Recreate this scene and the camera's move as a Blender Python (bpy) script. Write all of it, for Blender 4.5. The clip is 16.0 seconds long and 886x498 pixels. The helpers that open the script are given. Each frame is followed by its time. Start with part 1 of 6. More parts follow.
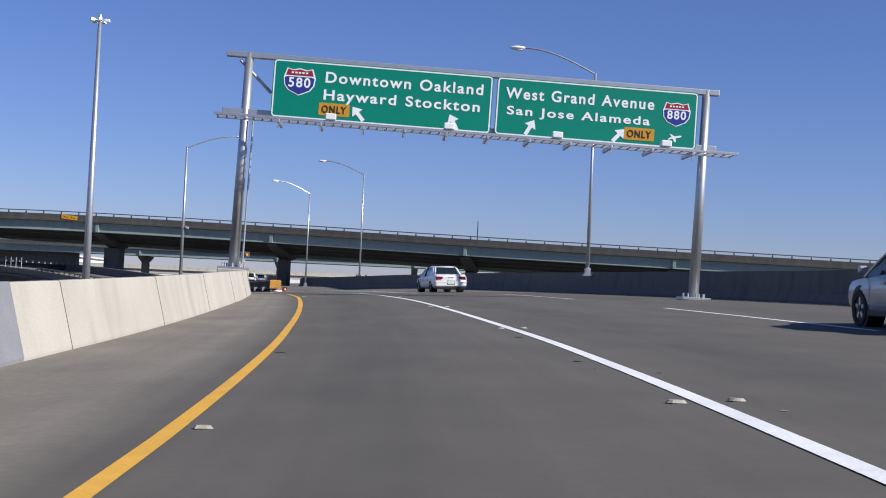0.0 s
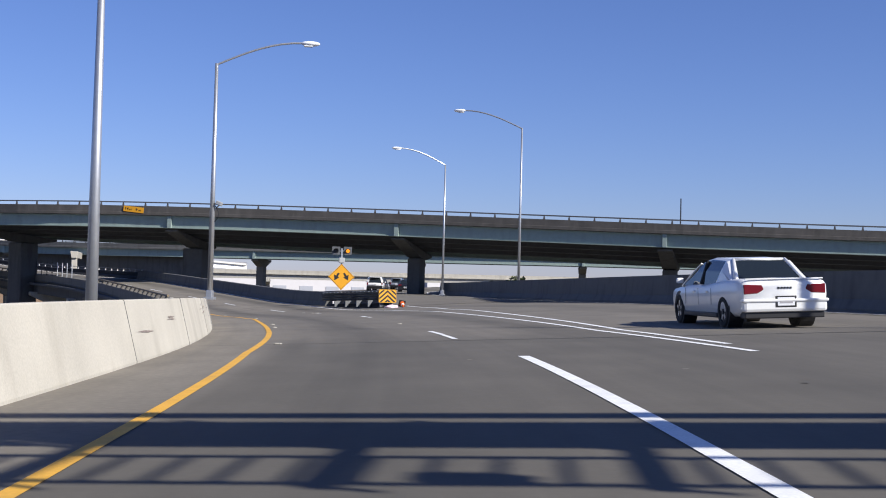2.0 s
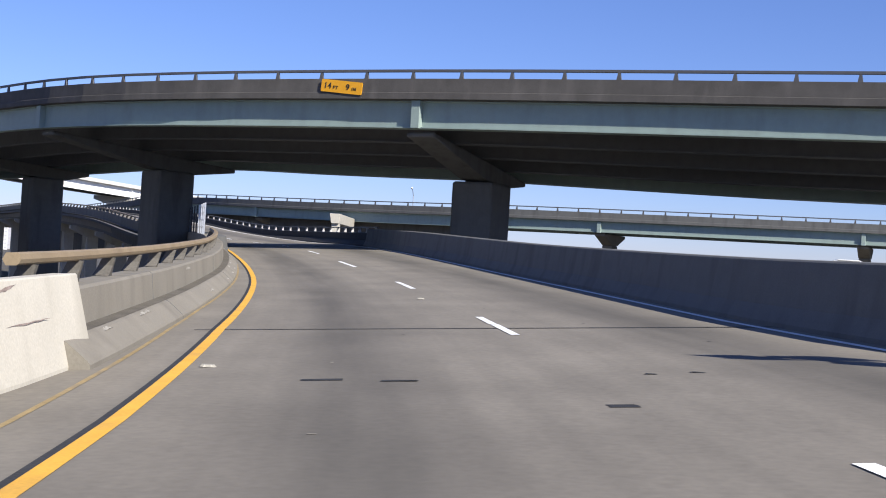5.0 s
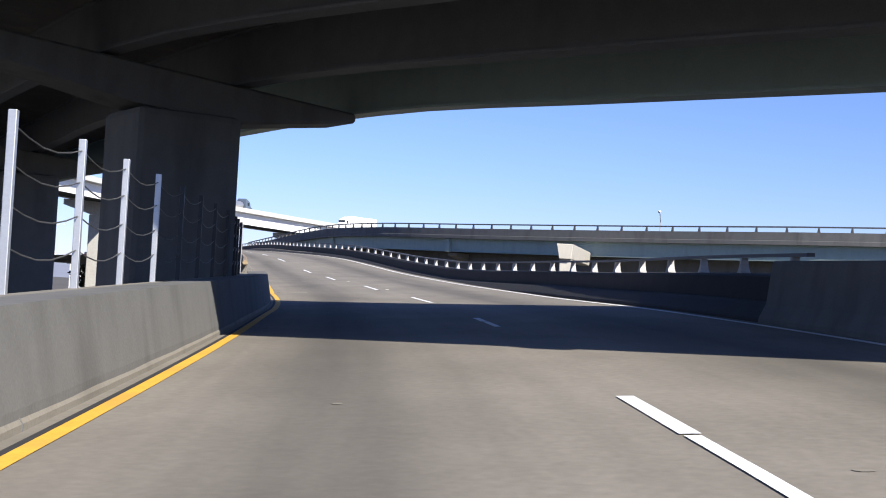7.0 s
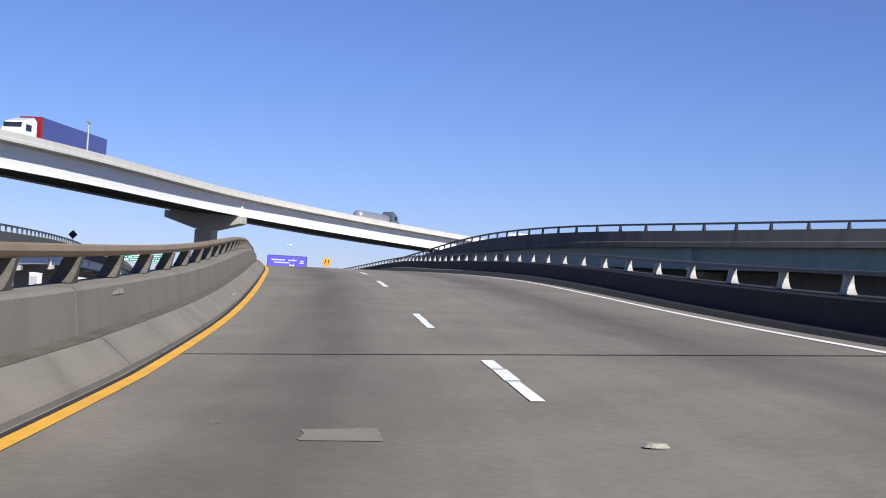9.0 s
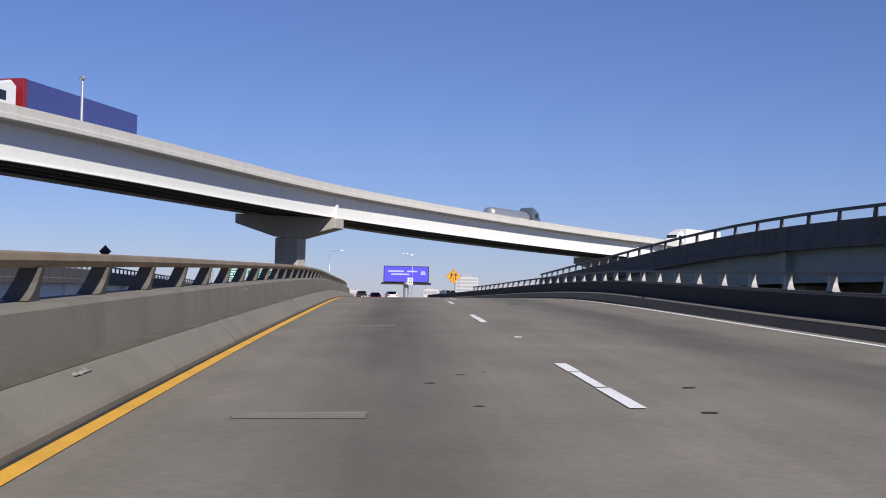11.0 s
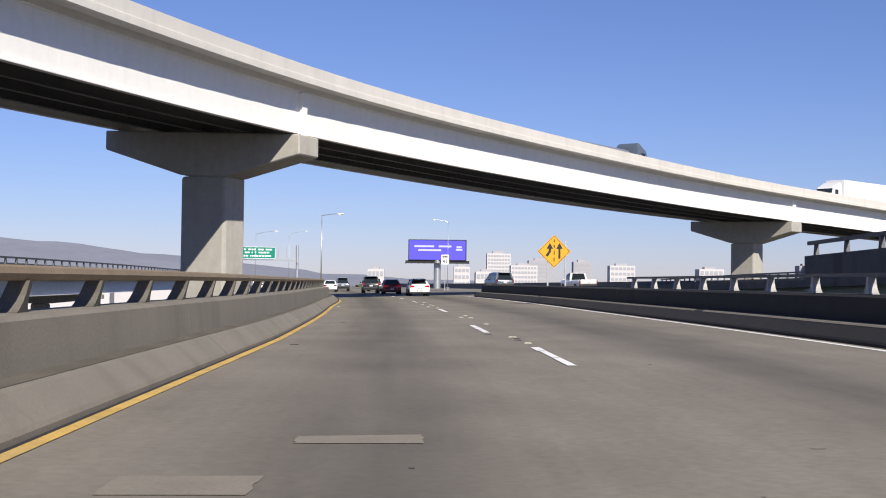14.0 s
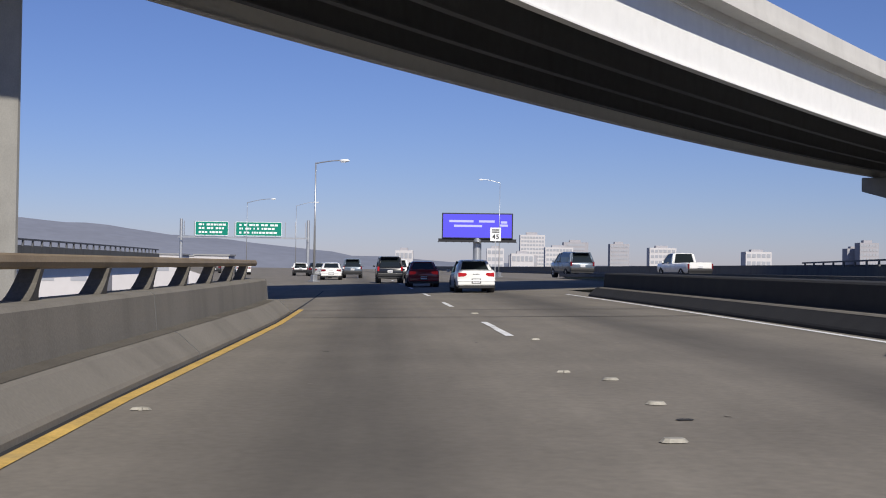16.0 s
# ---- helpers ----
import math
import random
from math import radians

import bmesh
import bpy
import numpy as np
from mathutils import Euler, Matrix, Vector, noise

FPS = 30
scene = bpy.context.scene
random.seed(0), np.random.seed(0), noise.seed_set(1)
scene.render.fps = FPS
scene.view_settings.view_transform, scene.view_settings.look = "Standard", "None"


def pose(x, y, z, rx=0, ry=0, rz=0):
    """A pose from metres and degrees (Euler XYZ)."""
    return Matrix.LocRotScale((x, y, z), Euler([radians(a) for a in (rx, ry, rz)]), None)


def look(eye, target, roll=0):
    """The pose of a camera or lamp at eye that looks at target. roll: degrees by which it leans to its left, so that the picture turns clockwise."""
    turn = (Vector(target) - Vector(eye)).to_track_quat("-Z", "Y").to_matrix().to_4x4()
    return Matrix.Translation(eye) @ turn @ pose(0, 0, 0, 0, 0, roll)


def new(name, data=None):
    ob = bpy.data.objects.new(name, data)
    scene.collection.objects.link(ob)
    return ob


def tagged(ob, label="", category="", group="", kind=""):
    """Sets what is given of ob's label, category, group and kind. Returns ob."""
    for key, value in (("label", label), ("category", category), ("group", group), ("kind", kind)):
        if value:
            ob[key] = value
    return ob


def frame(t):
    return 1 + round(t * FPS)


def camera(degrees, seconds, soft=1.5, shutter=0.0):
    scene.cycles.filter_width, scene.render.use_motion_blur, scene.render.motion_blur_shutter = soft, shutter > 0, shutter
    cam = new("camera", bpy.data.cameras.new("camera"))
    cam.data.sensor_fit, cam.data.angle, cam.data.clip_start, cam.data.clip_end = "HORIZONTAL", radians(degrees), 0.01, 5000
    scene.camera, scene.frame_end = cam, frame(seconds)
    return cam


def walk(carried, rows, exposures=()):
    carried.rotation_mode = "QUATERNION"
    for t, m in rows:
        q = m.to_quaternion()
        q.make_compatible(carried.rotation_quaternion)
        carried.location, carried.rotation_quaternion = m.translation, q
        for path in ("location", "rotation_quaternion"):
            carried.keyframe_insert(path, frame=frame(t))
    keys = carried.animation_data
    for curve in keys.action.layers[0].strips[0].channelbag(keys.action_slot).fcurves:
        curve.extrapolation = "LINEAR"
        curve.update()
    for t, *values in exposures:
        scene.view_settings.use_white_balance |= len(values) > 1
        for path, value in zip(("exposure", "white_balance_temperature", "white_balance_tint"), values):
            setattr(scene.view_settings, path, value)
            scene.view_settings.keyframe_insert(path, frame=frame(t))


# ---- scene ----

# The camera: seconds, x, y, z, then heading, pitch and roll in degrees.
cam = camera(38.73, 16.0, soft=1.05)
DRIVE = [
    (0.0, 0.00, 0.00, 1.30, 0.07, 1.89, 2.61),
    (0.5, -0.30, 9.58, 1.46, 1.42, 1.69, 2.79),
    (1.0, -0.95, 19.36, 1.57, 2.97, 1.93, 2.11),
    (1.5, -1.82, 30.17, 1.74, 5.09, 1.79, 1.44),
    (2.0, -3.17, 41.56, 1.88, 7.00, 1.64, 1.46),
    (2.5, -5.07, 52.90, 1.74, 9.13, 1.60, 1.74),
    (3.0, -7.42, 63.90, 1.76, 11.25, 1.13, 2.40),
    (3.5, -10.24, 75.56, 1.78, 14.31, 0.42, 2.95),
    (4.0, -13.36, 85.90, 1.50, 16.68, 0.24, 3.47),
    (4.5, -16.99, 96.26, 1.24, 19.27, 0.31, 4.18),
    (5.0, -21.71, 107.40, 0.98, 22.40, 0.74, 3.52),
    (5.2, -23.61, 111.82, 0.86, 23.76, 1.08, 3.40),
    (7.3, -47.16, 151.22, 2.02, 32.41, 1.78, 3.18),
    (7.5, -49.52, 154.53, 2.12, 32.85, 1.63, 3.24),
    (8.0, -55.20, 162.28, 2.27, 35.87, 2.60, 3.51),
    (8.5, -61.88, 170.92, 2.36, 37.60, 2.64, 3.61),
    (8.7, -64.52, 174.33, 2.46, 38.22, 2.68, 3.43),
    (10.8, -94.01, 205.15, 4.44, 44.49, 2.75, 1.37),
    (11.0, -96.82, 207.74, 4.58, 44.81, 2.76, 1.22),
    (11.5, -103.39, 213.85, 4.89, 45.23, 2.76, 0.63),
    (12.0, -110.17, 220.41, 5.21, 45.57, 2.72, 0.79),
    (12.5, -117.51, 227.15, 5.58, 45.67, 2.40, 1.05),
    (13.0, -124.54, 233.70, 5.75, 45.79, 2.12, 0.95),
    (13.5, -131.29, 239.95, 5.93, 45.91, 1.82, 0.53),
    (14.0, -137.94, 246.09, 5.99, 46.05, 1.67, 0.70),
    (14.5, -145.61, 253.12, 6.03, 46.30, 1.54, 0.69),
    (15.0, -152.60, 259.38, 6.09, 46.63, 1.34, 0.52),
    (15.5, -158.63, 264.58, 6.12, 47.04, 1.13, 0.52),
    (16.0, -164.65, 269.73, 6.14, 47.37, 0.85, 0.87),
]
walk(cam, [(t, pose(x, y, z, 90 + p, 0, h) @ pose(0, 0, 0, 0, 0, r)) for t, x, y, z, h, p, r in DRIVE],
     exposures=[(0.0, 0.28, 6150, 10), (1.5, 0.38, 6179, 10), (2.5, 0.48, 6198, 10), (4.0, 0.60, 6227, 10), (5.2, 0.76, 6250, 10), (6.5, 0.84, 6230, 10), (7.5, 1.0, 6215, 10), (8.0, 0.92, 6208, 10), (8.5, 0.6, 6200, 10), (9.5, 0.35, 6260, 10), (11.0, 0.08, 6350, 10), (12.5, 0.10, 6500, 10), (13.5, 0.28, 6600, 10), (14.5, 0.38, 6650, 10), (15.2, 0.22, 6533, 10), (16.0, -0.05, 6400, 10)])

# ---- world and sun ----
SUN_EL, SUN_AZ = 36.0, -24.0      # azimuth from +x towards +y
world = bpy.data.worlds.new("sky")
scene.world = world
world.use_nodes = True
wn = world.node_tree.nodes
sky = wn.new("ShaderNodeTexSky")
sky.sky_type = "NISHITA"
sky.sun_disc = False
sky.sun_elevation = radians(SUN_EL)
sky.sun_rotation = radians(90 - SUN_AZ)
sky.air_density, sky.dust_density, sky.ozone_density = 1.0, 0.15, 6.0
tint = wn.new("ShaderNodeMix")
tint.data_type, tint.blend_type = "RGBA", "MULTIPLY"
tint.inputs["Factor"].default_value = 1.0
tint.inputs["B"].default_value = (1.02, 0.965, 1.29, 1)
world.node_tree.links.new(sky.outputs[0], tint.inputs["A"])
world.node_tree.links.new(tint.outputs["Result"], wn["Background"].inputs[0])
wn["Background"].inputs[1].default_value = 0.064
sun = new("sun", bpy.data.lights.new("sun", "SUN"))
sun.data.energy, sun.data.angle, sun.data.color = 5.0, radians(0.55), (1.0, 0.935, 0.83)
d = Vector((math.cos(radians(SUN_EL)) * math.cos(radians(SUN_AZ)), math.cos(radians(SUN_EL)) * math.sin(radians(SUN_AZ)), math.sin(radians(SUN_EL))))
sun.matrix_world = look(d * 300, (0, 0, 0))


# ---- materials ----
def mat(name, base, rough=0.7, metal=0.0, var=0.12, scale=3.0, fine=40.0, bump=0.15, stain=0.0, stain_col=(0.05, 0.045, 0.04), emit=None, spec=0.4):
    m = bpy.data.materials.new(name)
    m.use_nodes = True
    n, l = m.node_tree.nodes, m.node_tree.links
    b = n["Principled BSDF"]
    b.inputs["Roughness"].default_value = rough
    b.inputs["Metallic"].default_value = metal
    b.inputs["Specular IOR Level"].default_value = spec
    tc = n.new("ShaderNodeTexCoord")
    big = n.new("ShaderNodeTexNoise")
    big.inputs["Scale"].default_value = scale
    big.inputs["Detail"].default_value = 6
    sml = n.new("ShaderNodeTexNoise")
    sml.inputs["Scale"].default_value = fine
    sml.inputs["Detail"].default_value = 3
    geo = n.new("ShaderNodeNewGeometry")
    l.new(geo.outputs["Position"], big.inputs["Vector"])
    l.new(geo.outputs["Position"], sml.inputs["Vector"])
    add = n.new("ShaderNodeMath")
    add.operation = "ADD"
    l.new(big.outputs["Fac"], add.inputs[0])
    l.new(sml.outputs["Fac"], add.inputs[1])
    mr = n.new("ShaderNodeMapRange")
    mr.inputs["From Min"].default_value, mr.inputs["From Max"].default_value = 0.6, 1.4
    mr.inputs["To Min"].default_value, mr.inputs["To Max"].default_value = 1 - var, 1 + var
    l.new(add.outputs[0], mr.inputs["Value"])
    mul = n.new("ShaderNodeVectorMath")
    mul.operation = "SCALE"
    mul.inputs[0].default_value = base[:3]
    l.new(mr.outputs[0], mul.inputs["Scale"])
    col = mul.outputs[0]
    if stain:
        st = n.new("ShaderNodeTexNoise")
        st.inputs["Scale"].default_value = 1.0
        st.inputs["Detail"].default_value = 8
        mp = n.new("ShaderNodeMapping")
        mp.inputs["Scale"].default_value = (1.6, 1.6, 0.35)
        l.new(geo.outputs["Position"], mp.inputs["Vector"])
        l.new(mp.outputs[0], st.inputs["Vector"])
        rr = n.new("ShaderNodeMapRange")
        rr.inputs["From Min"].default_value, rr.inputs["From Max"].default_value = 0.5, 0.75
        rr.inputs["To Max"].default_value = stain
        l.new(st.outputs["Fac"], rr.inputs["Value"])
        mx = n.new("ShaderNodeMix")
        mx.data_type = "RGBA"
        l.new(rr.outputs[0], mx.inputs["Factor"])
        l.new(col, mx.inputs["A"])
        mx.inputs["B"].default_value = (*stain_col, 1)
        col = mx.outputs["Result"]
    l.new(col, b.inputs["Base Color"])
    if bump:
        bp = n.new("ShaderNodeBump")
        bp.inputs["Strength"].default_value = bump
        bp.inputs["Distance"].default_value = 0.02
        l.new(add.outputs[0], bp.inputs["Height"])
        l.new(bp.outputs[0], b.inputs["Normal"])
    if emit:
        b.inputs["Emission Color"].default_value = (*emit[:3], 1)
        b.inputs["Emission Strength"].default_value = emit[3]
    return m


CONCRETE = mat("concrete", (0.205, 0.186, 0.152), 0.85, var=0.14, scale=0.8, stain=0.4, stain_col=(0.10, 0.088, 0.07))
PALE = mat("pale_concrete", (0.46, 0.43, 0.365), 0.85, var=0.14, scale=0.9, stain=0.45, stain_col=(0.26, 0.235, 0.19))
# Weathering and the shade of sunless walls and undersides share this dark base.
DARKC = mat("weathered_shaded_concrete", (0.125, 0.124, 0.118), 0.9, stain=0.5, stain_col=(0.05, 0.047, 0.043))
GIRDER = mat("green_steel", (0.27, 0.335, 0.305), 0.6, var=0.08, bump=0.03, stain=0.2, stain_col=(0.10, 0.11, 0.10))
WHITEG = mat("white_steel", (0.84, 0.83, 0.80), 0.55, var=0.05, bump=0.03, stain=0.12, stain_col=(0.5, 0.48, 0.44))
RAILM = mat("rail_steel", (0.10, 0.10, 0.105), 0.6, 0.2, bump=0.02)
TANRAIL = mat("tan_rail", (0.27, 0.205, 0.125), 0.6, 0.1, var=0.2, scale=1.5, bump=0.03, stain=0.4, stain_col=(0.15, 0.095, 0.05))
GALV = mat("galvanised_steel", (0.52, 0.53, 0.54), 0.42, 0.75, var=0.1, bump=0.01)
YELLOW = mat("yellow_paint", (0.71, 0.385, 0.045), 0.7, var=0.15, bump=0.05, stain=0.4, stain_col=(0.35, 0.22, 0.08))
OLDYEL = mat("faded_yellow_paint", (0.30, 0.22, 0.10), 0.85, var=0.3, bump=0.05, stain=0.8, stain_col=(0.19, 0.17, 0.14))
WHITEP = mat("white_road_paint", (0.80, 0.80, 0.78), 0.7, var=0.15, bump=0.05, stain=0.3, stain_col=(0.35, 0.34, 0.32))
GREEN = mat("green_sign", (0.0, 0.215, 0.145), 0.45, var=0.04, bump=0)
SIGNW = mat("sign_white", (0.85, 0.86, 0.86), 0.5, var=0.03, bump=0)
SIGNY = mat("sign_yellow", (0.74, 0.345, 0.015), 0.5, var=0.05, bump=0)
ONLYY = mat("only_amber", (0.56, 0.27, 0.015), 0.6, var=0.06, bump=0)
BLACK = mat("black_paint", (0.02, 0.02, 0.02), 0.6, var=0.1, bump=0)
# Near-black base holds the shaded parapet face as well as its soot.
SOOTSHADE = mat("sooty_shaded_concrete", (0.023, 0.0225, 0.0225), 0.9, var=0.25, stain=0.35, stain_col=(0.04, 0.038, 0.036))
RUBBER = mat("tyre_rubber", (0.02, 0.02, 0.02), 0.8, bump=0.05)
RIM = mat("alloy_rim", (0.55, 0.56, 0.58), 0.35, 0.8, bump=0)
GLASS = mat("dark_car_glass", (0.015, 0.02, 0.022), 0.06, var=0.02, bump=0, spec=0.6)
REDLENS = mat("red_lens", (0.15, 0.008, 0.014), 0.2, var=0.05, bump=0)
LENSLIT = mat("lit_brake_lens", (0.32, 0.01, 0.015), 0.2, var=0.05, bump=0, emit=(1.0, 0.02, 0.02, 0.12))
AMBER = mat("lit_amber_lens", (0.8, 0.25, 0.01), 0.2, var=0.05, bump=0, emit=(1.0, 0.27, 0.01, 1.1))
ORANGE = mat("orange_plastic", (0.85, 0.13, 0.02), 0.5, var=0.1, bump=0.02)
TRIMB = mat("black_trim", (0.025, 0.025, 0.027), 0.5, bump=0)
PLATE = mat("number_plate", (0.75, 0.76, 0.78), 0.45, bump=0)
DECKCOL = mat("light_concrete_deck", (0.40, 0.385, 0.345), 0.85, var=0.15, stain=0.25, stain_col=(0.25, 0.22, 0.18))
SHIELDB = mat("shield_blue", (0.02, 0.04, 0.25), 0.45, var=0.03, bump=0)
SHIELDR = mat("shield_red", (0.30, 0.02, 0.04), 0.45, var=0.03, bump=0)
LEAF = mat("dusty_leaf", (0.06, 0.075, 0.03), 0.8, var=0.4, scale=2, bump=0)
BARK = mat("bark", (0.10, 0.08, 0.06), 0.9, var=0.3)
# Haze is mixed into the pale wall and the window tone of far buildings.
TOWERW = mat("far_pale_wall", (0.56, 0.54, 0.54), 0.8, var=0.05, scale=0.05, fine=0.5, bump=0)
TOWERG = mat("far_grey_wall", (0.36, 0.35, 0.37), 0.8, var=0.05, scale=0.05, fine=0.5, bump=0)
TOWERD = mat("far_hazed_windows", (0.36, 0.37, 0.40), 0.4, var=0.05, scale=0.05, fine=0.5, bump=0)
# Distance haze is put into the hill colour; the air itself is clear.
HILLM = mat("haze_tinted_hillside", (0.20, 0.215, 0.26), 0.95, var=0.12, scale=0.006, fine=0.03, bump=0)
SCREEN = mat("blue_screen", (0.05, 0.04, 0.3), 0.3, var=0.05, bump=0, emit=(0.10, 0.09, 0.75, 0.8))
SCREENL = mat("pale_screen_lines", (0.3, 0.3, 0.6), 0.3, var=0.05, bump=0, emit=(0.35, 0.35, 0.9, 0.8))
PATCH = mat("road_patch", (0.215, 0.193, 0.155), 0.9, var=0.15)
FLYWALL = mat("flyover_parapet_concrete", (0.60, 0.58, 0.54), 0.85, var=0.08, scale=0.7, bump=0.08, stain=0.25, stain_col=(0.36, 0.34, 0.31))
CRACK = mat("crack_filler", (0.075, 0.07, 0.063), 0.9, var=0.3)
TAR = mat("dark_tar", (0.03, 0.03, 0.03), 0.8, var=0.3)
MESHW = mat("fence_wire", (0.12, 0.12, 0.12), 0.5, 0.6, bump=0)
BRICK = mat("brown_paint", (0.3, 0.2, 0.13), 0.8, bump=0.05)
ROOFM = mat("grey_roof", (0.3, 0.3, 0.3), 0.8)


def paint(name, base, metal=0.0):
    m = mat(name, base, 0.32, metal, var=0.04, scale=4, bump=0, spec=0.5)
    m.node_tree.nodes["Principled BSDF"].inputs["Coat Weight"].default_value = 0.6
    m.node_tree.nodes["Principled BSDF"].inputs["Coat Roughness"].default_value = 0.08
    return m


CARWHITE = paint("white_car_paint", (0.80, 0.80, 0.78))
CARSILVER = paint("silver_car_paint", (0.42, 0.43, 0.44), 0.4)
CARRED = paint("dark_red_car_paint", (0.22, 0.01, 0.015))
CARBLACK = paint("black_car_paint", (0.015, 0.016, 0.02))
CARBLUE = paint("blue_grey_car_paint", (0.12, 0.15, 0.19), 0.3)
BOXBLUE = paint("blue_container", (0.05, 0.06, 0.22))
EARTH = mat("dry_ground", (0.085, 0.078, 0.066), 0.95, var=0.3, scale=0.02, fine=0.6, bump=0)


# ---- building helpers ----
class Line:
    """A smooth way through knots (x, y, z, bank in degrees), by arc length; s is 0 at the knot number zero."""
    def __init__(self, knots, zero=0):
        k = np.array([(*p, 0.0)[:4] for p in knots], float)
        pts = []
        n = len(k)
        for i in range(n - 1):
            p0, p1, p2, p3 = k[max(i - 1, 0)], k[i], k[i + 1], k[min(i + 2, n - 1)]
            d = np.linalg.norm((p2 - p1)[:2])
            m1 = (p2 - p0) * d / max(np.linalg.norm((p2 - p0)[:2]), 1e-6)
            m2 = (p3 - p1) * d / max(np.linalg.norm((p3 - p1)[:2]), 1e-6)
            for u in np.linspace(0, 1, max(int(d), 2), endpoint=False):
                a, b = u * u, u * u * u
                pts.append((2 * b - 3 * a + 1) * p1 + (b - 2 * a + u) * m1 + (3 * a - 2 * b) * p2 + (b - a) * m2)
        pts.append(k[-1])
        self.p = np.array(pts)
        self.s = np.concatenate([[0], np.cumsum(np.linalg.norm(np.diff(self.p[:, :2], axis=0), axis=1))])
        i0 = int(np.argmin(np.linalg.norm(self.p[:, :2] - k[zero][:2], axis=1)))
        self.s -= self.s[i0]

    def ahead(self, s):
        a, b = [[np.interp(v, self.s, self.p[:, c]) for c in (0, 1)] for v in (s - 0.6, s + 0.6)]
        v = Vector((b[0] - a[0], b[1] - a[1], 0))
        return v.normalized()

    def at(self, s, lat=0.0, up=0.0):
        x, y, z, bank = [np.interp(s, self.s, self.p[:, c]) for c in range(4)]
        f = self.ahead(s)
        return Vector((x + f.y * lat, y - f.x * lat, z + lat * math.tan(radians(bank)) + up))

    def frame_at(self, s, lat=0.0, up=0.0):
        f = self.ahead(s)
        r = Vector((f.y, -f.x, 0))
        m = Matrix((r, f, Vector((0, 0, 1)))).transposed().to_4x4()
        m.translation = self.at(s, lat, up)
        return m


def part(name, bm, material, parent=None, label="", smooth=False, m=None):
    me = bpy.data.meshes.new(name)
    bmesh.ops.recalc_face_normals(bm, faces=bm.faces) if bm.faces and len(bm.faces) < 40000 else None
    bm.to_mesh(me)
    bm.free()
    for one in material if isinstance(material, (list, tuple)) else [material]:
        me.materials.append(one)
    if smooth:
        for p in me.polygons:
            p.use_smooth = True
    ob = new(name, me)
    ob.parent = parent
    if m is not None:
        ob.matrix_basis = m
    return tagged(ob, label)


def thing(name, label, category, m=None, group="", kind=""):
    ob = new(name)
    if m is not None:
        ob.matrix_basis = m
    return tagged(ob, label, category, group, kind)


def box(bm, x0, y0, z0, x1, y1, z1, bevel=0.0, m=None, mi=0):
    c = Matrix.Translation(((x0 + x1) / 2, (y0 + y1) / 2, (z0 + z1) / 2)) @ Matrix.Diagonal((abs(x1 - x0), abs(y1 - y0), abs(z1 - z0), 1))
    r = bmesh.ops.create_cube(bm, size=1, matrix=(m @ c) if m is not None else c)
    fs = {f for v in r["verts"] for f in v.link_faces}
    for f in fs:
        f.material_index = mi
    if bevel:
        bmesh.ops.bevel(bm, geom=list({e for f in fs for e in f.edges}), offset=bevel, segments=2, affect="EDGES", profile=0.5)
    return bm


def tube(bm, a, b, r0, r1=None, seg=10, caps=True, mi=0):
    a, b = Vector(a), Vector(b)
    r1 = r0 if r1 is None else r1
    q = (b - a).to_track_quat("Z", "Y").to_matrix().to_4x4()
    m = Matrix.Translation((a + b) / 2) @ q
    r = bmesh.ops.create_cone(bm, cap_ends=caps, segments=seg, radius1=r0, radius2=r1, depth=(b - a).length, matrix=m)
    for f in {f for v in r["verts"] for f in v.link_faces}:
        f.material_index = mi
    return bm


def sweep(line, prof, s0, s1, step=2.0, closed=True, bm=None, caps=True, uv=False, mi=0, shift=None):
    """Sweeps a profile of (lat, up) points along a line. shift(s) gives an offset (lat, up)."""
    bm = bm or bmesh.new()
    n = max(int(abs(s1 - s0) / step), 1)
    rings = []
    lay = bm.loops.layers.uv.verify() if uv else None
    ss = [s0 + (s1 - s0) * i / n for i in range(n + 1)]
    of = prof if callable(prof) else (lambda q: prof)
    prof = of(s0)
    for s in ss:
        o = shift(s) if shift else (0, 0)
        rings.append([bm.verts.new(line.at(s, a + o[0], u + o[1])) for a, u in of(s)])
    k = len(prof)
    for i in range(n):
        for j in range(k if closed else k - 1):
            q = (j + 1) % k
            f = bm.faces.new((rings[i][j], rings[i + 1][j], rings[i + 1][q], rings[i][q]))
            f.material_index = mi
            if uv:
                lats = {rings[i][j]: (ss[i], prof[j][0]), rings[i + 1][j]: (ss[i + 1], prof[j][0]), rings[i + 1][q]: (ss[i + 1], prof[q][0]), rings[i][q]: (ss[i], prof[q][0])}
                for lp in f.loops:
                    lp[lay].uv = lats[lp.vert]
    if closed and caps:
        bm.faces.new(rings[0][::-1])
        bm.faces.new(rings[-1])
    return bm


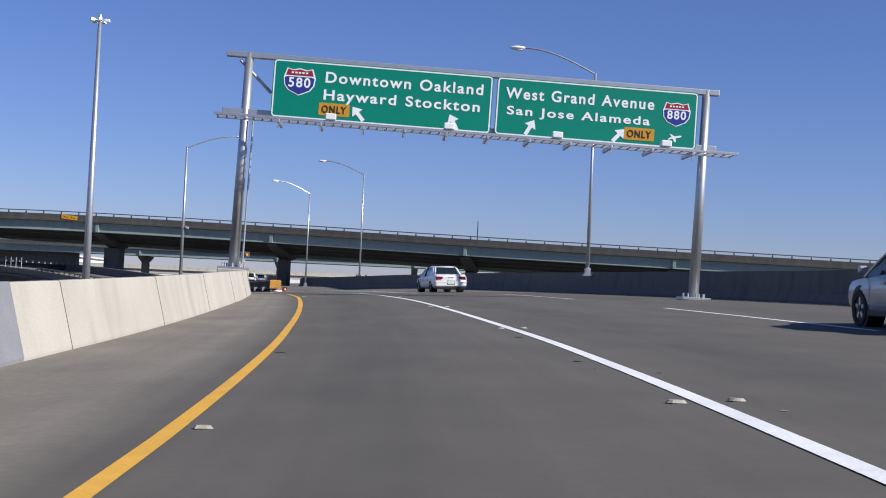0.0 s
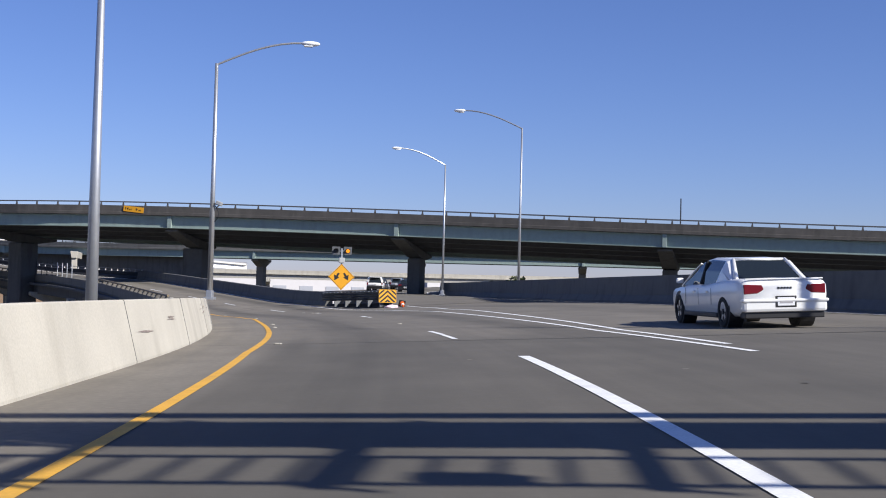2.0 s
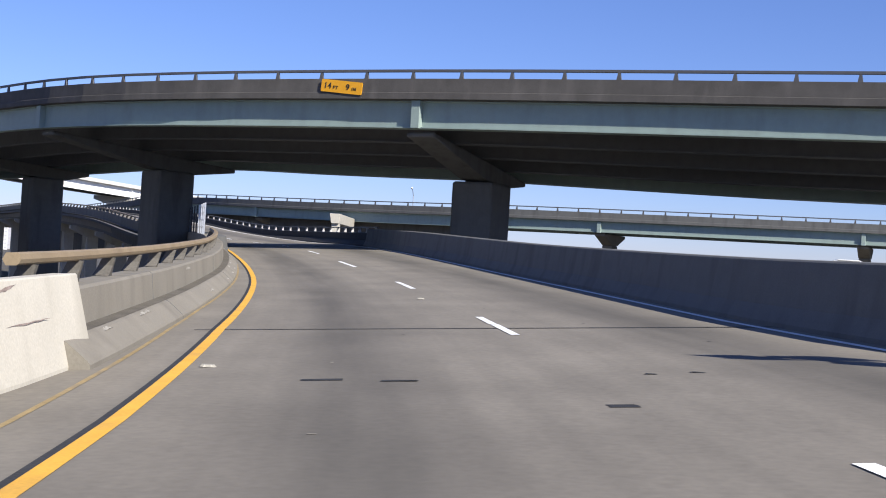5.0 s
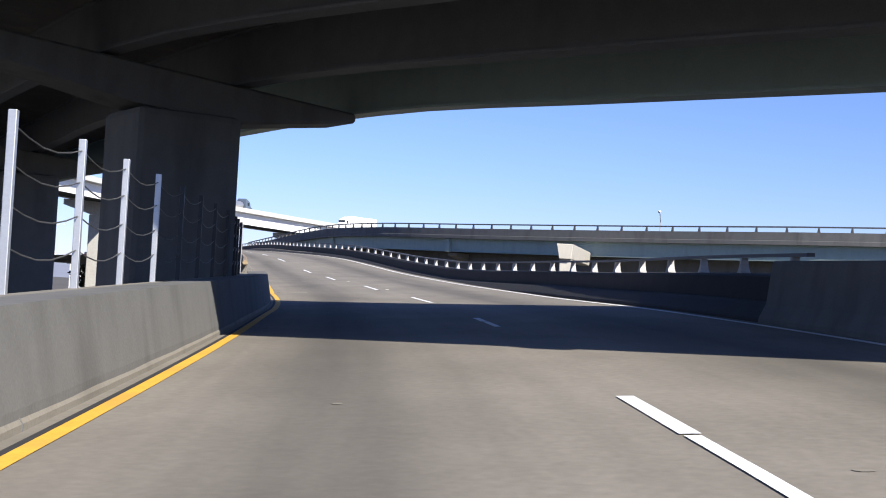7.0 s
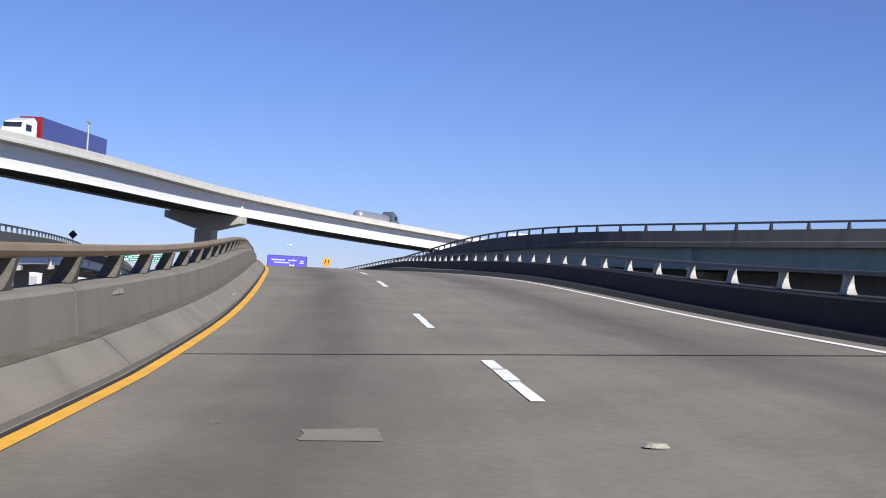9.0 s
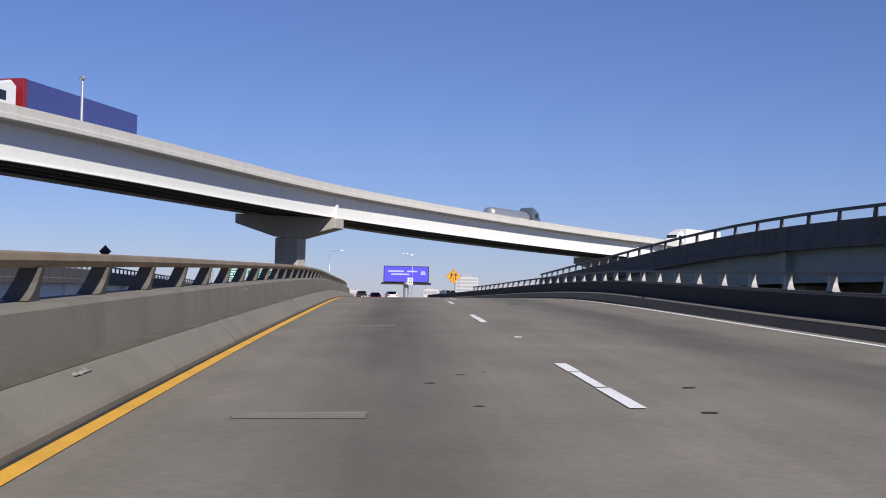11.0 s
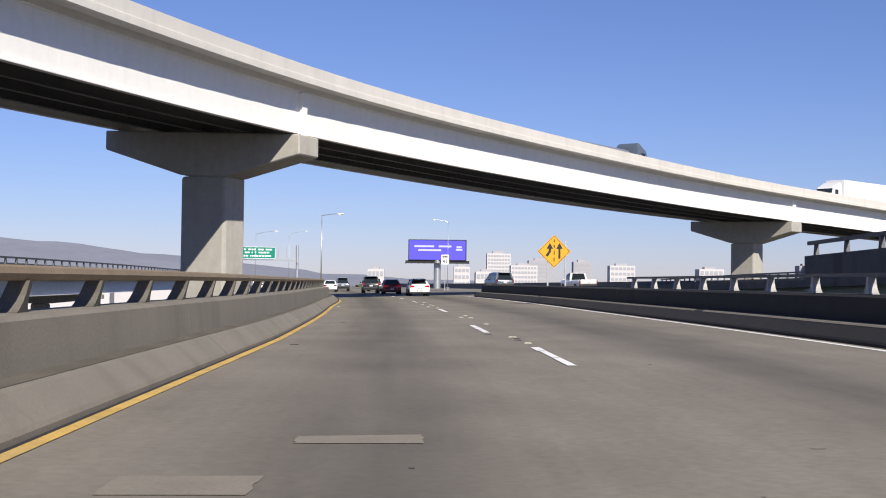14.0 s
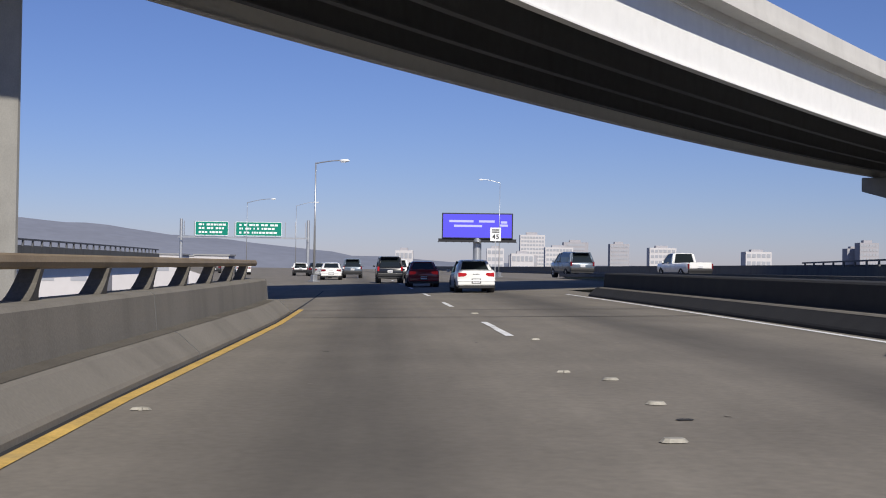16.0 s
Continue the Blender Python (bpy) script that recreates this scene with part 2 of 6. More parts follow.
# ---- the lines of the plan ----
MAIN = Line([(0.6, -70, -0.4, 2.8), (0.3, -25, 0.05, 2.8), (0, 0, 0.38, 2.8), (-0.95, 19.4, 0.65, 2.5), (-3.35, 41.5, 0.94, 1.9), (-7.1, 64, 0.88, 2.5), (-13.4, 85.9, 0.58, 3.6),
             (-17.0, 96.3, 0.32, 3.9), (-23.6, 111.8, 0.02, 3.6), (-34.8, 132.5, 0.40, 3.4), (-47.2, 151.2, 1.08, 3.4), (-55.2, 162.3, 1.36, 3.7), (-64.5, 174.3, 1.60, 3.5),
             (-79.0, 190.2, 2.36, 2.6), (-94.0, 205.2, 3.50, 1.6), (-110.2, 220.4, 4.28, 1.0), (-131.3, 240.0, 5.00, 0.8), (-164.7, 269.7, 5.22, 1.0), (-197.6, 296.8, 5.30, 1.0),
             (-252, 339.5, 5.4, 0.5), (-332, 398, 5.5, 0), (-502, 515, 5.5, 0)], zero=2)

# right edge of the joined roadways before they part, then of the branch that goes straight on
WALL_R = Line([(15.0, -70, 0.5), (14.4, 10, 1.15), (12.4, 40, 1.40), (7.2, 64, 1.45), (1.2, 84, 1.40), (-4.5, 103, 1.25), (-10, 124, 1.1), (-15, 146, 1.0), (-19.5, 172, 1.0), (-23, 205, 1.0), (-25, 260, 1.2), (-27, 420, 2.0)], zero=1)
# overpasses: the foot of the near girder
OVER_A = Line([(120, 140, 4.2, -7), (60, 144, 4.6, -7), (26, 147.2, 5.12, -7), (2.1, 149.8, 5.6, -7), (-21.5, 153.0, 6.2, -7), (-44.7, 154.5, 6.58, -7), (-60, 156.0, 6.6, -5.2), (-72, 161.4, 6.7, -4.6), (-84, 168.5, 6.7, -4.5), (-105, 180, 6.5, -4), (-150, 207, 6.3)], zero=5)
OVER_B = Line([(160, 240, 4.6), (60, 232, 5.0), (0, 230, 5.2), (-28, 229, 5.2), (-64, 229, 5.2), (-80, 231.5, 5.2), (-96, 235.5, 5.35), (-110, 241, 5.62), (-123, 250, 5.76), (-140, 263.5, 5.28), (-165, 285, 4.85), (-200, 315, 4.72), (-250, 357, 4.3)], zero=5)
FLY = Line([(-60, 20, 8.6, -3), (-95, 110, 9.2, -3), (-132, 190, 10.2, -3), (-157.0, 237.3, 11.68, -3), (-180.0, 279.1, 12.33, -3), (-189.2, 312, 12.15, -1.6), (-193.6, 343, 11.8, -1.5), (-192, 400, 10.4, -3), (-175, 480, 8.4, -3), (-150, 560, 6, -3)], zero=4)
LEFT = Line([(-28, 60, -2.5), (-44, 100, -1.2), (-61, 135, 0.3), (-78, 163, 1.4), (-99, 189, 2.6), (-126, 214, 3.7), (-155, 238, 4.6), (-186, 263, 5.0), (-230, 300, 5.2), (-300, 354, 5.3), (-420, 440, 5.3)], zero=3)

YEL = [(-70, -1.2), (7, -1.28), (20, -1.41), (40, -1.42), (51, -1.72), (60, -2.0), (73, -1.98), (87, -1.88), (100, -1.70), (106, -1.69), (118, -1.62), (126, -1.70), (150, -1.55), (180, -1.45), (192, -1.65), (206, -1.45), (243, -1.8), (276, -2.0), (293, -2.0), (312, -1.70), (337, -1.74), (348, -1.55), (600, -1.55)]
FOOT = [(-70, -3.9), (13, -3.7), (23, -3.4), (36, -3.02), (45, -2.95), (67, -3.28), (90, -3.5), (104, -3.25), (115, -3.0), (121.2, -2.55), (122.5, -2.5)]


def yel(s):
    return float(np.interp(s, [a for a, _ in YEL], [b for _, b in YEL]))


def foot(s):
    return float(np.interp(s, [a for a, _ in FOOT], [b for _, b in FOOT]))


# ---- ground ----
bm = bmesh.new()
bmesh.ops.create_grid(bm, x_segments=1, y_segments=1, size=4000, matrix=Matrix.Translation((-100, 200, -8)))
tagged(part("ground", bm, EARTH), "dry brown open ground under the viaducts", "ground", kind="structure")


# ---- the road ----
def road_edge(s):
    if s > 119.5:
        return 6.9
    p, f = MAIN.at(s), MAIN.ahead(s)
    r = Vector((f.y, -f.x))
    best = 15.0
    for q in WALL_R.p:
        v = Vector((q[0] - p.x, q[1] - p.y))
        if abs(v.dot(f.xy)) < 1.2:
            best = v.dot(r)
    return best + 0.1


def road_material():
    m = mat("road_concrete", (0.196, 0.175, 0.142), 0.92, var=0.17, scale=0.45, fine=14, bump=0.08)
    n, l = m.node_tree.nodes, m.node_tree.links
    b = n["Principled BSDF"]
    uvn = n.new("ShaderNodeUVMap")
    sep = n.new("ShaderNodeSeparateXYZ")
    l.new(uvn.outputs[0], sep.inputs[0])
    # slow change along the road
    nz = n.new("ShaderNodeTexNoise")
    nz.inputs["Scale"].default_value = 1.0
    nz.inputs["Detail"].default_value = 5
    mp = n.new("ShaderNodeMapping")
    mp.inputs["Scale"].default_value = (0.12, 1.1, 1)
    l.new(uvn.outputs[0], mp.inputs[0])
    l.new(mp.outputs[0], nz.inputs["Vector"])
    total = None
    for centre, half, amount in ((-0.15, 0.65, 0.62), (3.75, 0.75, 0.62), (9.6, 0.9, 0.4)):
        a = n.new("ShaderNodeMath"); a.operation = "SUBTRACT"
        l.new(sep.outputs["Y"], a.inputs[0]); a.inputs[1].default_value = centre
        c = n.new("ShaderNodeMath"); c.operation = "DIVIDE"
        l.new(a.outputs[0], c.inputs[0]); c.inputs[1].default_value = half
        d = n.new("ShaderNodeMath"); d.operation = "POWER"
        q = n.new("ShaderNodeMath"); q.operation = "ABSOLUTE"
        l.new(c.outputs[0], q.inputs[0]); l.new(q.outputs[0], d.inputs[0]); d.inputs[1].default_value = 2.0
        g = n.new("ShaderNodeMath"); g.operation = "MULTIPLY"
        l.new(d.outputs[0], g.inputs[0]); g.inputs[1].default_value = -1.0
        e = n.new("ShaderNodeMath"); e.operation = "EXPONENT"
        l.new(g.outputs[0], e.inputs[0])
        h = n.new("ShaderNodeMath"); h.operation = "MULTIPLY"
        l.new(e.outputs[0], h.inputs[0]); h.inputs[1].default_value = amount
        if total is None:
            total = h
        else:
            add = n.new("ShaderNodeMath"); add.operation = "ADD"
            l.new(total.outputs[0], add.inputs[0]); l.new(h.outputs[0], add.inputs[1])
            total = add
    mod = n.new("ShaderNodeMath"); mod.operation = "MULTIPLY"
    l.new(total.outputs[0], mod.inputs[0])
    rng = n.new("ShaderNodeMapRange")
    rng.inputs["From Min"].default_value, rng.inputs["From Max"].default_value = 0.25, 0.75
    rng.inputs["To Min"].default_value, rng.inputs["To Max"].default_value = 0.5, 1.3
    l.new(nz.outputs["Fac"], rng.inputs["Value"])
    l.new(rng.outputs[0], mod.inputs[1])
    mx = n.new("ShaderNodeMix"); mx.data_type = "RGBA"
    l.new(mod.outputs[0], mx.inputs["Factor"])
    old = b.inputs["Base Color"].links[0].from_socket
    l.new(old, mx.inputs["A"])
    mx.inputs["B"].default_value = (0.058, 0.053, 0.045, 1)
    # darker older surfacing before the bridge
    st = n.new("ShaderNodeMapRange")
    st.inputs["From Min"].default_value, st.inputs["From Max"].default_value = 62, 66
    st.inputs["To Min"].default_value, st.inputs["To Max"].default_value = 0.45, 0.0
    l.new(sep.outputs["X"], st.inputs["Value"])
    st2 = n.new("ShaderNodeMapRange")
    st2.inputs["From Min"].default_value, st2.inputs["From Max"].default_value = 108, 121
    st2.inputs["To Min"].default_value, st2.inputs["To Max"].default_value = 0.34, 0.0
    l.new(sep.outputs["X"], st2.inputs["Value"])
    both = n.new("ShaderNodeMath")
    l.new(st.outputs[0], both.inputs[0])
    l.new(st2.outputs[0], both.inputs[1])
    mx2 = n.new("ShaderNodeMix"); mx2.data_type = "RGBA"
    sh = n.new("ShaderNodeMapRange")
    sh.inputs["From Min"].default_value, sh.inputs["From Max"].default_value = -2.1, -1.5
    l.new(sep.outputs["Y"], sh.inputs["Value"])
    lane = n.new("ShaderNodeMath")
    lane.operation = "MULTIPLY"
    l.new(both.outputs[0], lane.inputs[0])
    l.new(sh.outputs[0], lane.inputs[1])
    l.new(lane.outputs[0], mx2.inputs["Factor"])
    l.new(mx.outputs["Result"], mx2.inputs["A"])
    mx2.inputs["B"].default_value = (0.085, 0.078, 0.065, 1)
    # long wear streaks and soft blotches
    wear = None
    for size, detail, low, high in (((0.06, 3.5, 1), 5, 0.93, 1.06), ((0.5, 0.9, 1), 7, 0.88, 1.10)):
        mpp = n.new("ShaderNodeMapping")
        mpp.inputs["Scale"].default_value = size
        l.new(uvn.outputs[0], mpp.inputs[0])
        nt = n.new("ShaderNodeTexNoise")
        nt.inputs["Scale"].default_value, nt.inputs["Detail"].default_value = 1.0, detail
        l.new(mpp.outputs[0], nt.inputs["Vector"])
        mr = n.new("ShaderNodeMapRange")
        mr.inputs["From Min"].default_value, mr.inputs["From Max"].default_value = 0.3, 0.7
        mr.inputs["To Min"].default_value, mr.inputs["To Max"].default_value = low, high
        l.new(nt.outputs["Fac"], mr.inputs["Value"])
        if wear is None:
            wear = mr.outputs[0]
        else:
            mm = n.new("ShaderNodeMath"); mm.operation = "MULTIPLY"
            l.new(wear, mm.inputs[0]); l.new(mr.outputs[0], mm.inputs[1])
            wear = mm.outputs[0]
    vm = n.new("ShaderNodeVectorMath"); vm.operation = "SCALE"
    l.new(mx2.outputs["Result"], vm.inputs[0])
    l.new(wear, vm.inputs["Scale"])
    l.new(vm.outputs[0], b.inputs["Base Color"])
    return m


ROAD = road_material()
bm = bmesh.new()
lay = bm.loops.layers.uv.verify()
prev = None
for s in np.arange(-70.0, 640, 2.0):
    e = road_edge(s)
    lf = foot(s) - 0.25 if s < 121 else yel(s) - 1.35
    if s > 352:
        lf = -2.9 - (s - 352) * 0.12
    if s > 372:
        e = 6.9 + min((s - 372) * 0.7, 24)
    lats = [lf + (e - lf) * i / 8 for i in range(9)]
    ring = [(bm.verts.new(MAIN.at(s, a)), (s, a)) for a in lats]
    if prev:
        for j in range(8):
            q = [prev[j], prev[j + 1], ring[j + 1], ring[j]]
            f = bm.faces.new([v for v, _ in q])
            for lp, (_, c) in zip(f.loops, q):
                lp[lay].uv = c
    prev = ring
road = tagged(part("road", bm, ROAD), "worn grey concrete freeway lanes with dark oil bands", "road", kind="structure")
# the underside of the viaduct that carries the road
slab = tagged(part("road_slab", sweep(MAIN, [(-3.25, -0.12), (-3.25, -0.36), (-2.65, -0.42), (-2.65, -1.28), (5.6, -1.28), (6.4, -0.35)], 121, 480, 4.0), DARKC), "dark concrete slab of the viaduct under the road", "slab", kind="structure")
for s0 in range(145, 340, 17):
    bent = tagged(new("bent"), "concrete bent with a tapered cap under the road", "bent", "bents under the road")
    bent.matrix_basis = MAIN.frame_at(s0, 0, -1.28)
    bm = bmesh.new()
    pr = [(-3.3, 0.0), (5.9, 0.0), (5.9, -0.35), (4.6, -1.15), (-1.5, -1.15), (-3.3, -0.35)]
    a = [bm.verts.new((x, -0.55, z)) for x, z in pr]
    b = [bm.verts.new((x, 0.55, z)) for x, z in pr]
    for i in range(6):
        bm.faces.new((a[i], a[(i + 1) % 6], b[(i + 1) % 6], b[i]))
    bm.faces.new(a[::-1])
    bm.faces.new(b)
    bmesh.ops.recalc_face_normals(bm, faces=bm.faces)
    part("cap_beam", bm, DECKCOL, bent)
    for x in (-1.0, 3.8):
        bm = bmesh.new()
        box(bm, x - 0.55, -0.5, -12.5, x + 0.55, 0.5, -1.12, 0.06)
        part("column", bm, DECKCOL, bent)

# the branch that goes straight on
bm = bmesh.new()
prev = None
for s in np.arange(108, 380, 4.0):
    w = WALL_R.at(s)
    f = WALL_R.ahead(s)
    wide = 11.5 if s > 124 else 9.0
    ring = []
    for j in range(9):
        p = w + Vector((f.y, -f.x, 0)) * (0.1 + (-wide - 0.1) * j / 8) + Vector((0, 0, -0.03))
        # lies on the main carriageway where the two still run together
        i = int(np.argmin((MAIN.p[:, 0] - p.x) ** 2 + (MAIN.p[:, 1] - p.y) ** 2))
        sm = float(MAIN.s[i])
        g = MAIN.ahead(sm)
        la = (p.x - MAIN.p[i, 0]) * g.y - (p.y - MAIN.p[i, 1]) * g.x
        u = min(max((sm - 118) / 14, 0), 1)
        p.z += (MAIN.at(sm, la).z + 0.012 - p.z) * (1 - u)
        ring.append(bm.verts.new(p))
    if prev:
        for j in range(8):
            bm.faces.new((prev[j], prev[j + 1], ring[j + 1], ring[j]))
    prev = ring
tagged(part("road", bm, mat("branch_concrete", (0.15, 0.135, 0.11), 0.92, var=0.2, scale=0.45, fine=14, bump=0.08)), "grey concrete lanes of the branch that goes straight on", "road", kind="structure")


def redge(s):
    return float(np.interp(s, [119, 127, 190, 199, 250, 281, 300, 330, 372], [5.3, 5.0, 5.5, 5.35, 5.5, 6.0, 6.05, 5.74, 5.8]))


def rdz(s):
    """The right parapet sags a little below the crown here."""
    return float(np.interp(s, [190, 204, 225, 245, 257, 275], [0, -0.2, -0.14, -0.1, -0.09, 0]))


def strip(line, lat, width, s0, s1, up=0.006, step=1.0):
    fn = lat if callable(lat) else (lambda s: lat)
    return sweep(line, [(-width / 2, up), (width / 2, up)], s0, s1, step, closed=False, shift=lambda s: (fn(s), 0))


part("edge_line", strip(MAIN, yel, 0.115, -70, 286), YELLOW, road, "solid yellow left edge line")
part("edge_line", strip(MAIN, yel, 0.105, 286, 354), mat("faded_yellow_paint", (0.56, 0.37, 0.10), 0.8, var=0.3, bump=0.05, stain=0.55, stain_col=(0.33, 0.26, 0.15)), road, "faded yellow left edge line")
part("old_line", strip(MAIN, lambda s: yel(s) - (0.62 if s < 130 else 0.62 - (s - 130) * 0.018), 0.05, 112, 150, 0.004), OLDYEL, road, "faded thin yellow old line")
part("tar_seam", strip(MAIN, lambda s: yel(s) - 0.09, 0.05, 112, 372, 0.003), TAR, road, "dark tar seam beside the yellow line")
part("edge_line", strip(MAIN, redge, 0.11, 119, 366), WHITEP, road, "solid white right edge line")
part("lane_line", strip(MAIN, lambda s: float(np.interp(s, [0, 10, 16, 23, 37, 42, 58], [2.17, 2.17, 2.14, 2.06, 1.92, 1.82, 1.72])), 0.145, -70, 57.8), WHITEP, road, "wide solid white lane line")
part("gore_line", strip(MAIN, lambda s: float(np.interp(s, [56, 66, 90, 112, 120], [4.9, 4.42, 5.0, 5.3, 5.3])), 0.13, 58, 119), WHITEP, road, "solid white gore line")
part("gore_line", strip(MAIN, lambda s: float(np.interp(s, [58, 66, 95, 114], [5.1, 4.9, 6.7, 9.6])), 0.13, 60, 114), WHITEP, road, "solid white gore line")
part("lane_line", strip(MAIN, 7.7, 0.13, 19, 31), WHITEP, road, "white lane line")
part("lane_line", strip(MAIN, lambda s: 7.9 + (s - 40) * 0.03, 0.13, 42, 58), WHITEP, road, "white lane line")
part("edge_line", strip(WALL_R, -1.2, 0.13, -70, 360), WHITEP, road, "white right edge line of the branch")
DASHLAT = [(60, 1.3), (68, 1.37), (86, 1.81), (104, 2.18), (112, 2.2), (125, 1.75), (150, 1.6), (172, 1.9), (188, 2.0), (197, 1.58), (206, 1.25), (214, 1.1), (225, 1.2), (246, 1.42), (260, 1.38), (284, 1.5), (306, 1.85), (314, 1.58), (330, 1.7), (343, 1.62), (350, 1.58), (600, 1.6)]


def dlat(s):
    return float(np.interp(s, [a for a, _ in DASHLAT], [b for _, b in DASHLAT]))


for s0, n in [(63.5, 4.3), (83.2, 2.8), (100.4, 2.8), (112.2, 4.0), (124.8, 3.3), (136.5, 3.2), (148, 4), (159, 4), (171.6, 2.8), (183.6, 4.7), (194.5, 3.6), (204.2, 3.2), (212, 3.2), (224.5, 3.4), (234.5, 3.4),
              (244.4, 3.8), (257.5, 3.8), (270, 3.2), (281.4, 2.0), (293.0, 4.4), (305.5, 3.6), (313.8, 3.6), (328.2, 3.6), (344.2, 3.9), (355.2, 3.4), (364.5, 3), (375, 3), (386, 3), (398, 3), (410, 3)]:
    bm = bmesh.new()
    # worn paint: two or three pieces with ragged ends
    rnd = random.Random(int(s0 * 10))
    cuts = [0, rnd.uniform(0.3, 0.45), rnd.uniform(0.6, 0.8), 1] if s0 > 190 else [0, 0.55, 1]
    for a, b in zip(cuts[:-1], cuts[1:]):
        w = 0.052 + rnd.uniform(-0.008, 0.008)
        sweep(MAIN, [(-w, 0.007), (w, 0.007)], s0 + a * n + 0.03, s0 + b * n - 0.03, 1.0, closed=False, bm=bm, shift=lambda s: (dlat(s0) + rnd.uniform(-0.008, 0.008), 0))
    part("lane_dash", bm, WHITEP, road)

# flat pavement markers beside the dashes, by the wide line and by the yellow line; some have lost a corner
def marker_mesh(name, w, d, h, material, seed, ragged=0.0):
    rnd = random.Random(seed)
    bm = bmesh.new()
    n = 12
    rim = []
    for i in range(n):
        a = 2 * math.pi * (i + 0.5) / n
        c, q = math.cos(a), math.sin(a)
        k = min(w / max(abs(c), 1e-3), d / max(abs(q), 1e-3)) * (1 - ragged * rnd.random())
        k = min(k, math.hypot(w, d) * 0.92)
        rim.append((k * c, k * q))
    low = [bm.verts.new((x, y, 0)) for x, y in rim]
    top = [bm.verts.new((x * 0.72, y * 0.66, h * (1 - ragged * 0.4 * rnd.random()))) for x, y in rim]
    for i in range(n):
        bm.faces.new((low[i], low[(i + 1) % n], top[(i + 1) % n], top[i]))
    bm.faces.new(top)
    me = bpy.data.meshes.new(name)
    bm.to_mesh(me)
    bm.free()
    me.materials.append(material)
    return me


CERAMIC = mat("marker_ceramic", (0.33, 0.31, 0.26), 0.6, var=0.35, scale=9, bump=0)
MARKERS = [marker_mesh("pavement_marker", 0.075, 0.05, 0.02, CERAMIC, k, 0.25 * k) for k in range(4)]
SPOTS = [marker_mesh("scar", 0.085, 0.045, 0.004, TAR, k + 9, 0.5) for k in range(3)]
rnd = random.Random(5)
for name, meshes, places in (("pavement_marker", MARKERS, [
        (7.45, -1.12), (8.7, 1.96), (8.8, 2.41), (42.0, 1.58), (42.1, 2.02), (40.8, -1.22), (73.9, 1.38), (78.0, -1.70), (74.2, -1.78), (106.0, 2.13), (101.9, 2.15), (108.8, -1.5), (121.4, -1.43),
        (132.8, 1.4), (194.5, 2.0), (202.3, 1.6), (252.7, 1.46), (279.5, 1.82), (277.3, 1.8), (275.6, 1.46), (312.0, 1.85), (310.1, 1.86), (317.9, 1.9), (322.7, 1.7), (322.2, 1.9), (324.0, 1.9),
        (333.1, 1.7), (338.9, 1.52), (338.2, 1.78), (336.5, 1.77), (334.8, 1.5), (343.4, 1.82), (351.4, 1.74), (336.4, -1.5), (63, -1.7), (93, -1.6), (19.8, 1.92), (19.9, 2.3), (30.7, 1.75), (30.8, 2.15)]),
        ("scar", SPOTS, [(17.3, 1.85), (14.2, -1.2), (12.7, 1.9), (183.3, 2.1), (188, 0.5), (194.2, 1.7), (192.8, -1.45), (196, -0.5), (245.8, 2.05), (244.2, 1.8), (275.8, 3.05), (313.1, 1.55), (311.6, 1.87), (311.1, 1.83), (310.2, -1.35), (321.6, 2.8), (319.7, -1.0), (335.7, 1.77), (120.5, 2.24), (120.6, 2.66)])):
    for s0, l0 in places:
        ob = new(name, meshes[rnd.randrange(len(meshes))])
        ob.parent = road
        f = MAIN.ahead(s0)
        ob.matrix_basis = Matrix.Translation(MAIN.at(s0, l0, 0.004)) @ pose(0, 0, 0, 0, 0, math.degrees(math.atan2(-f.x, f.y)) + rnd.uniform(-14, 14))


def quad_patch(name, s0, s1, l0, l1, material, label, up=0.004, seed=1):
    rnd = random.Random(seed)
    bm = bmesh.new()
    n = 7
    a = [bm.verts.new(MAIN.at(s0 + (s1 - s0) * i / n, l0 + rnd.uniform(-0.015, 0.015), up)) for i in range(n + 1)]
    b = [bm.verts.new(MAIN.at(s0 + (s1 - s0) * i / n + rnd.uniform(-0.05, 0.05), l1 + rnd.uniform(-0.015, 0.015), up)) for i in range(n + 1)]
    for i in range(n):
        bm.faces.new((a[i], b[i], b[i + 1], a[i + 1]))
    part(name, bm, material, road, label)


for args in [(197.6, 199.4, 0.75, 1.75, PATCH, "pale repair patch"), (192.4, 193.2, -1.1, -0.6, PATCH, ""), (120.2, 120.32, -0.6, -0.28, TAR, "dark scar"), (120.1, 120.2, 0.02, 0.3, TAR, ""),
             (118.4, 118.55, 1.45, 1.65, TAR, "dark scar"), (244, 244.3, -1.1, -0.3, PATCH, ""), (296, 296.3, 0.3, 0.95, PATCH, ""), (286, 286.3, -0.9, -0.3, PATCH, ""),
             (330, 330.5, -1.4, -0.8, PATCH, ""), (270, 270.8, 2.9, 3.3, TAR, "dark manhole stain"), (256, 256.3, -0.9, -0.1, PATCH, ""), (202.6, 203.0, -0.1, 0.3, PATCH, ""), (298.0, 298.5, -1.2, -0.55, PATCH, "pale repair patch"), (299.6, 299.9, -0.5, 0.2, PATCH, "")]:
    quad_patch("patch", *args[:4], args[4], args[5], seed=int(args[0] * 7))
for s0, l0, l1, w in [(62.9, -3.0, 11.0, 0.04), (125.9, -2.0, 5.8, 0.06), (88.7, -1.9, 5.0, 0.03), (350, -2.3, 5.8, 0.05), (353.5, -2.3, 5.8, 0.04), (208, -1.8, 5.6, 0.04)]:
    quad_patch("expansion_joint", s0, s0 + w, l0, l1, TAR, "dark transverse expansion joint", up=0.0045, seed=3)
# small stains, spills and worn spots scattered over the lanes
rnd = random.Random(21)
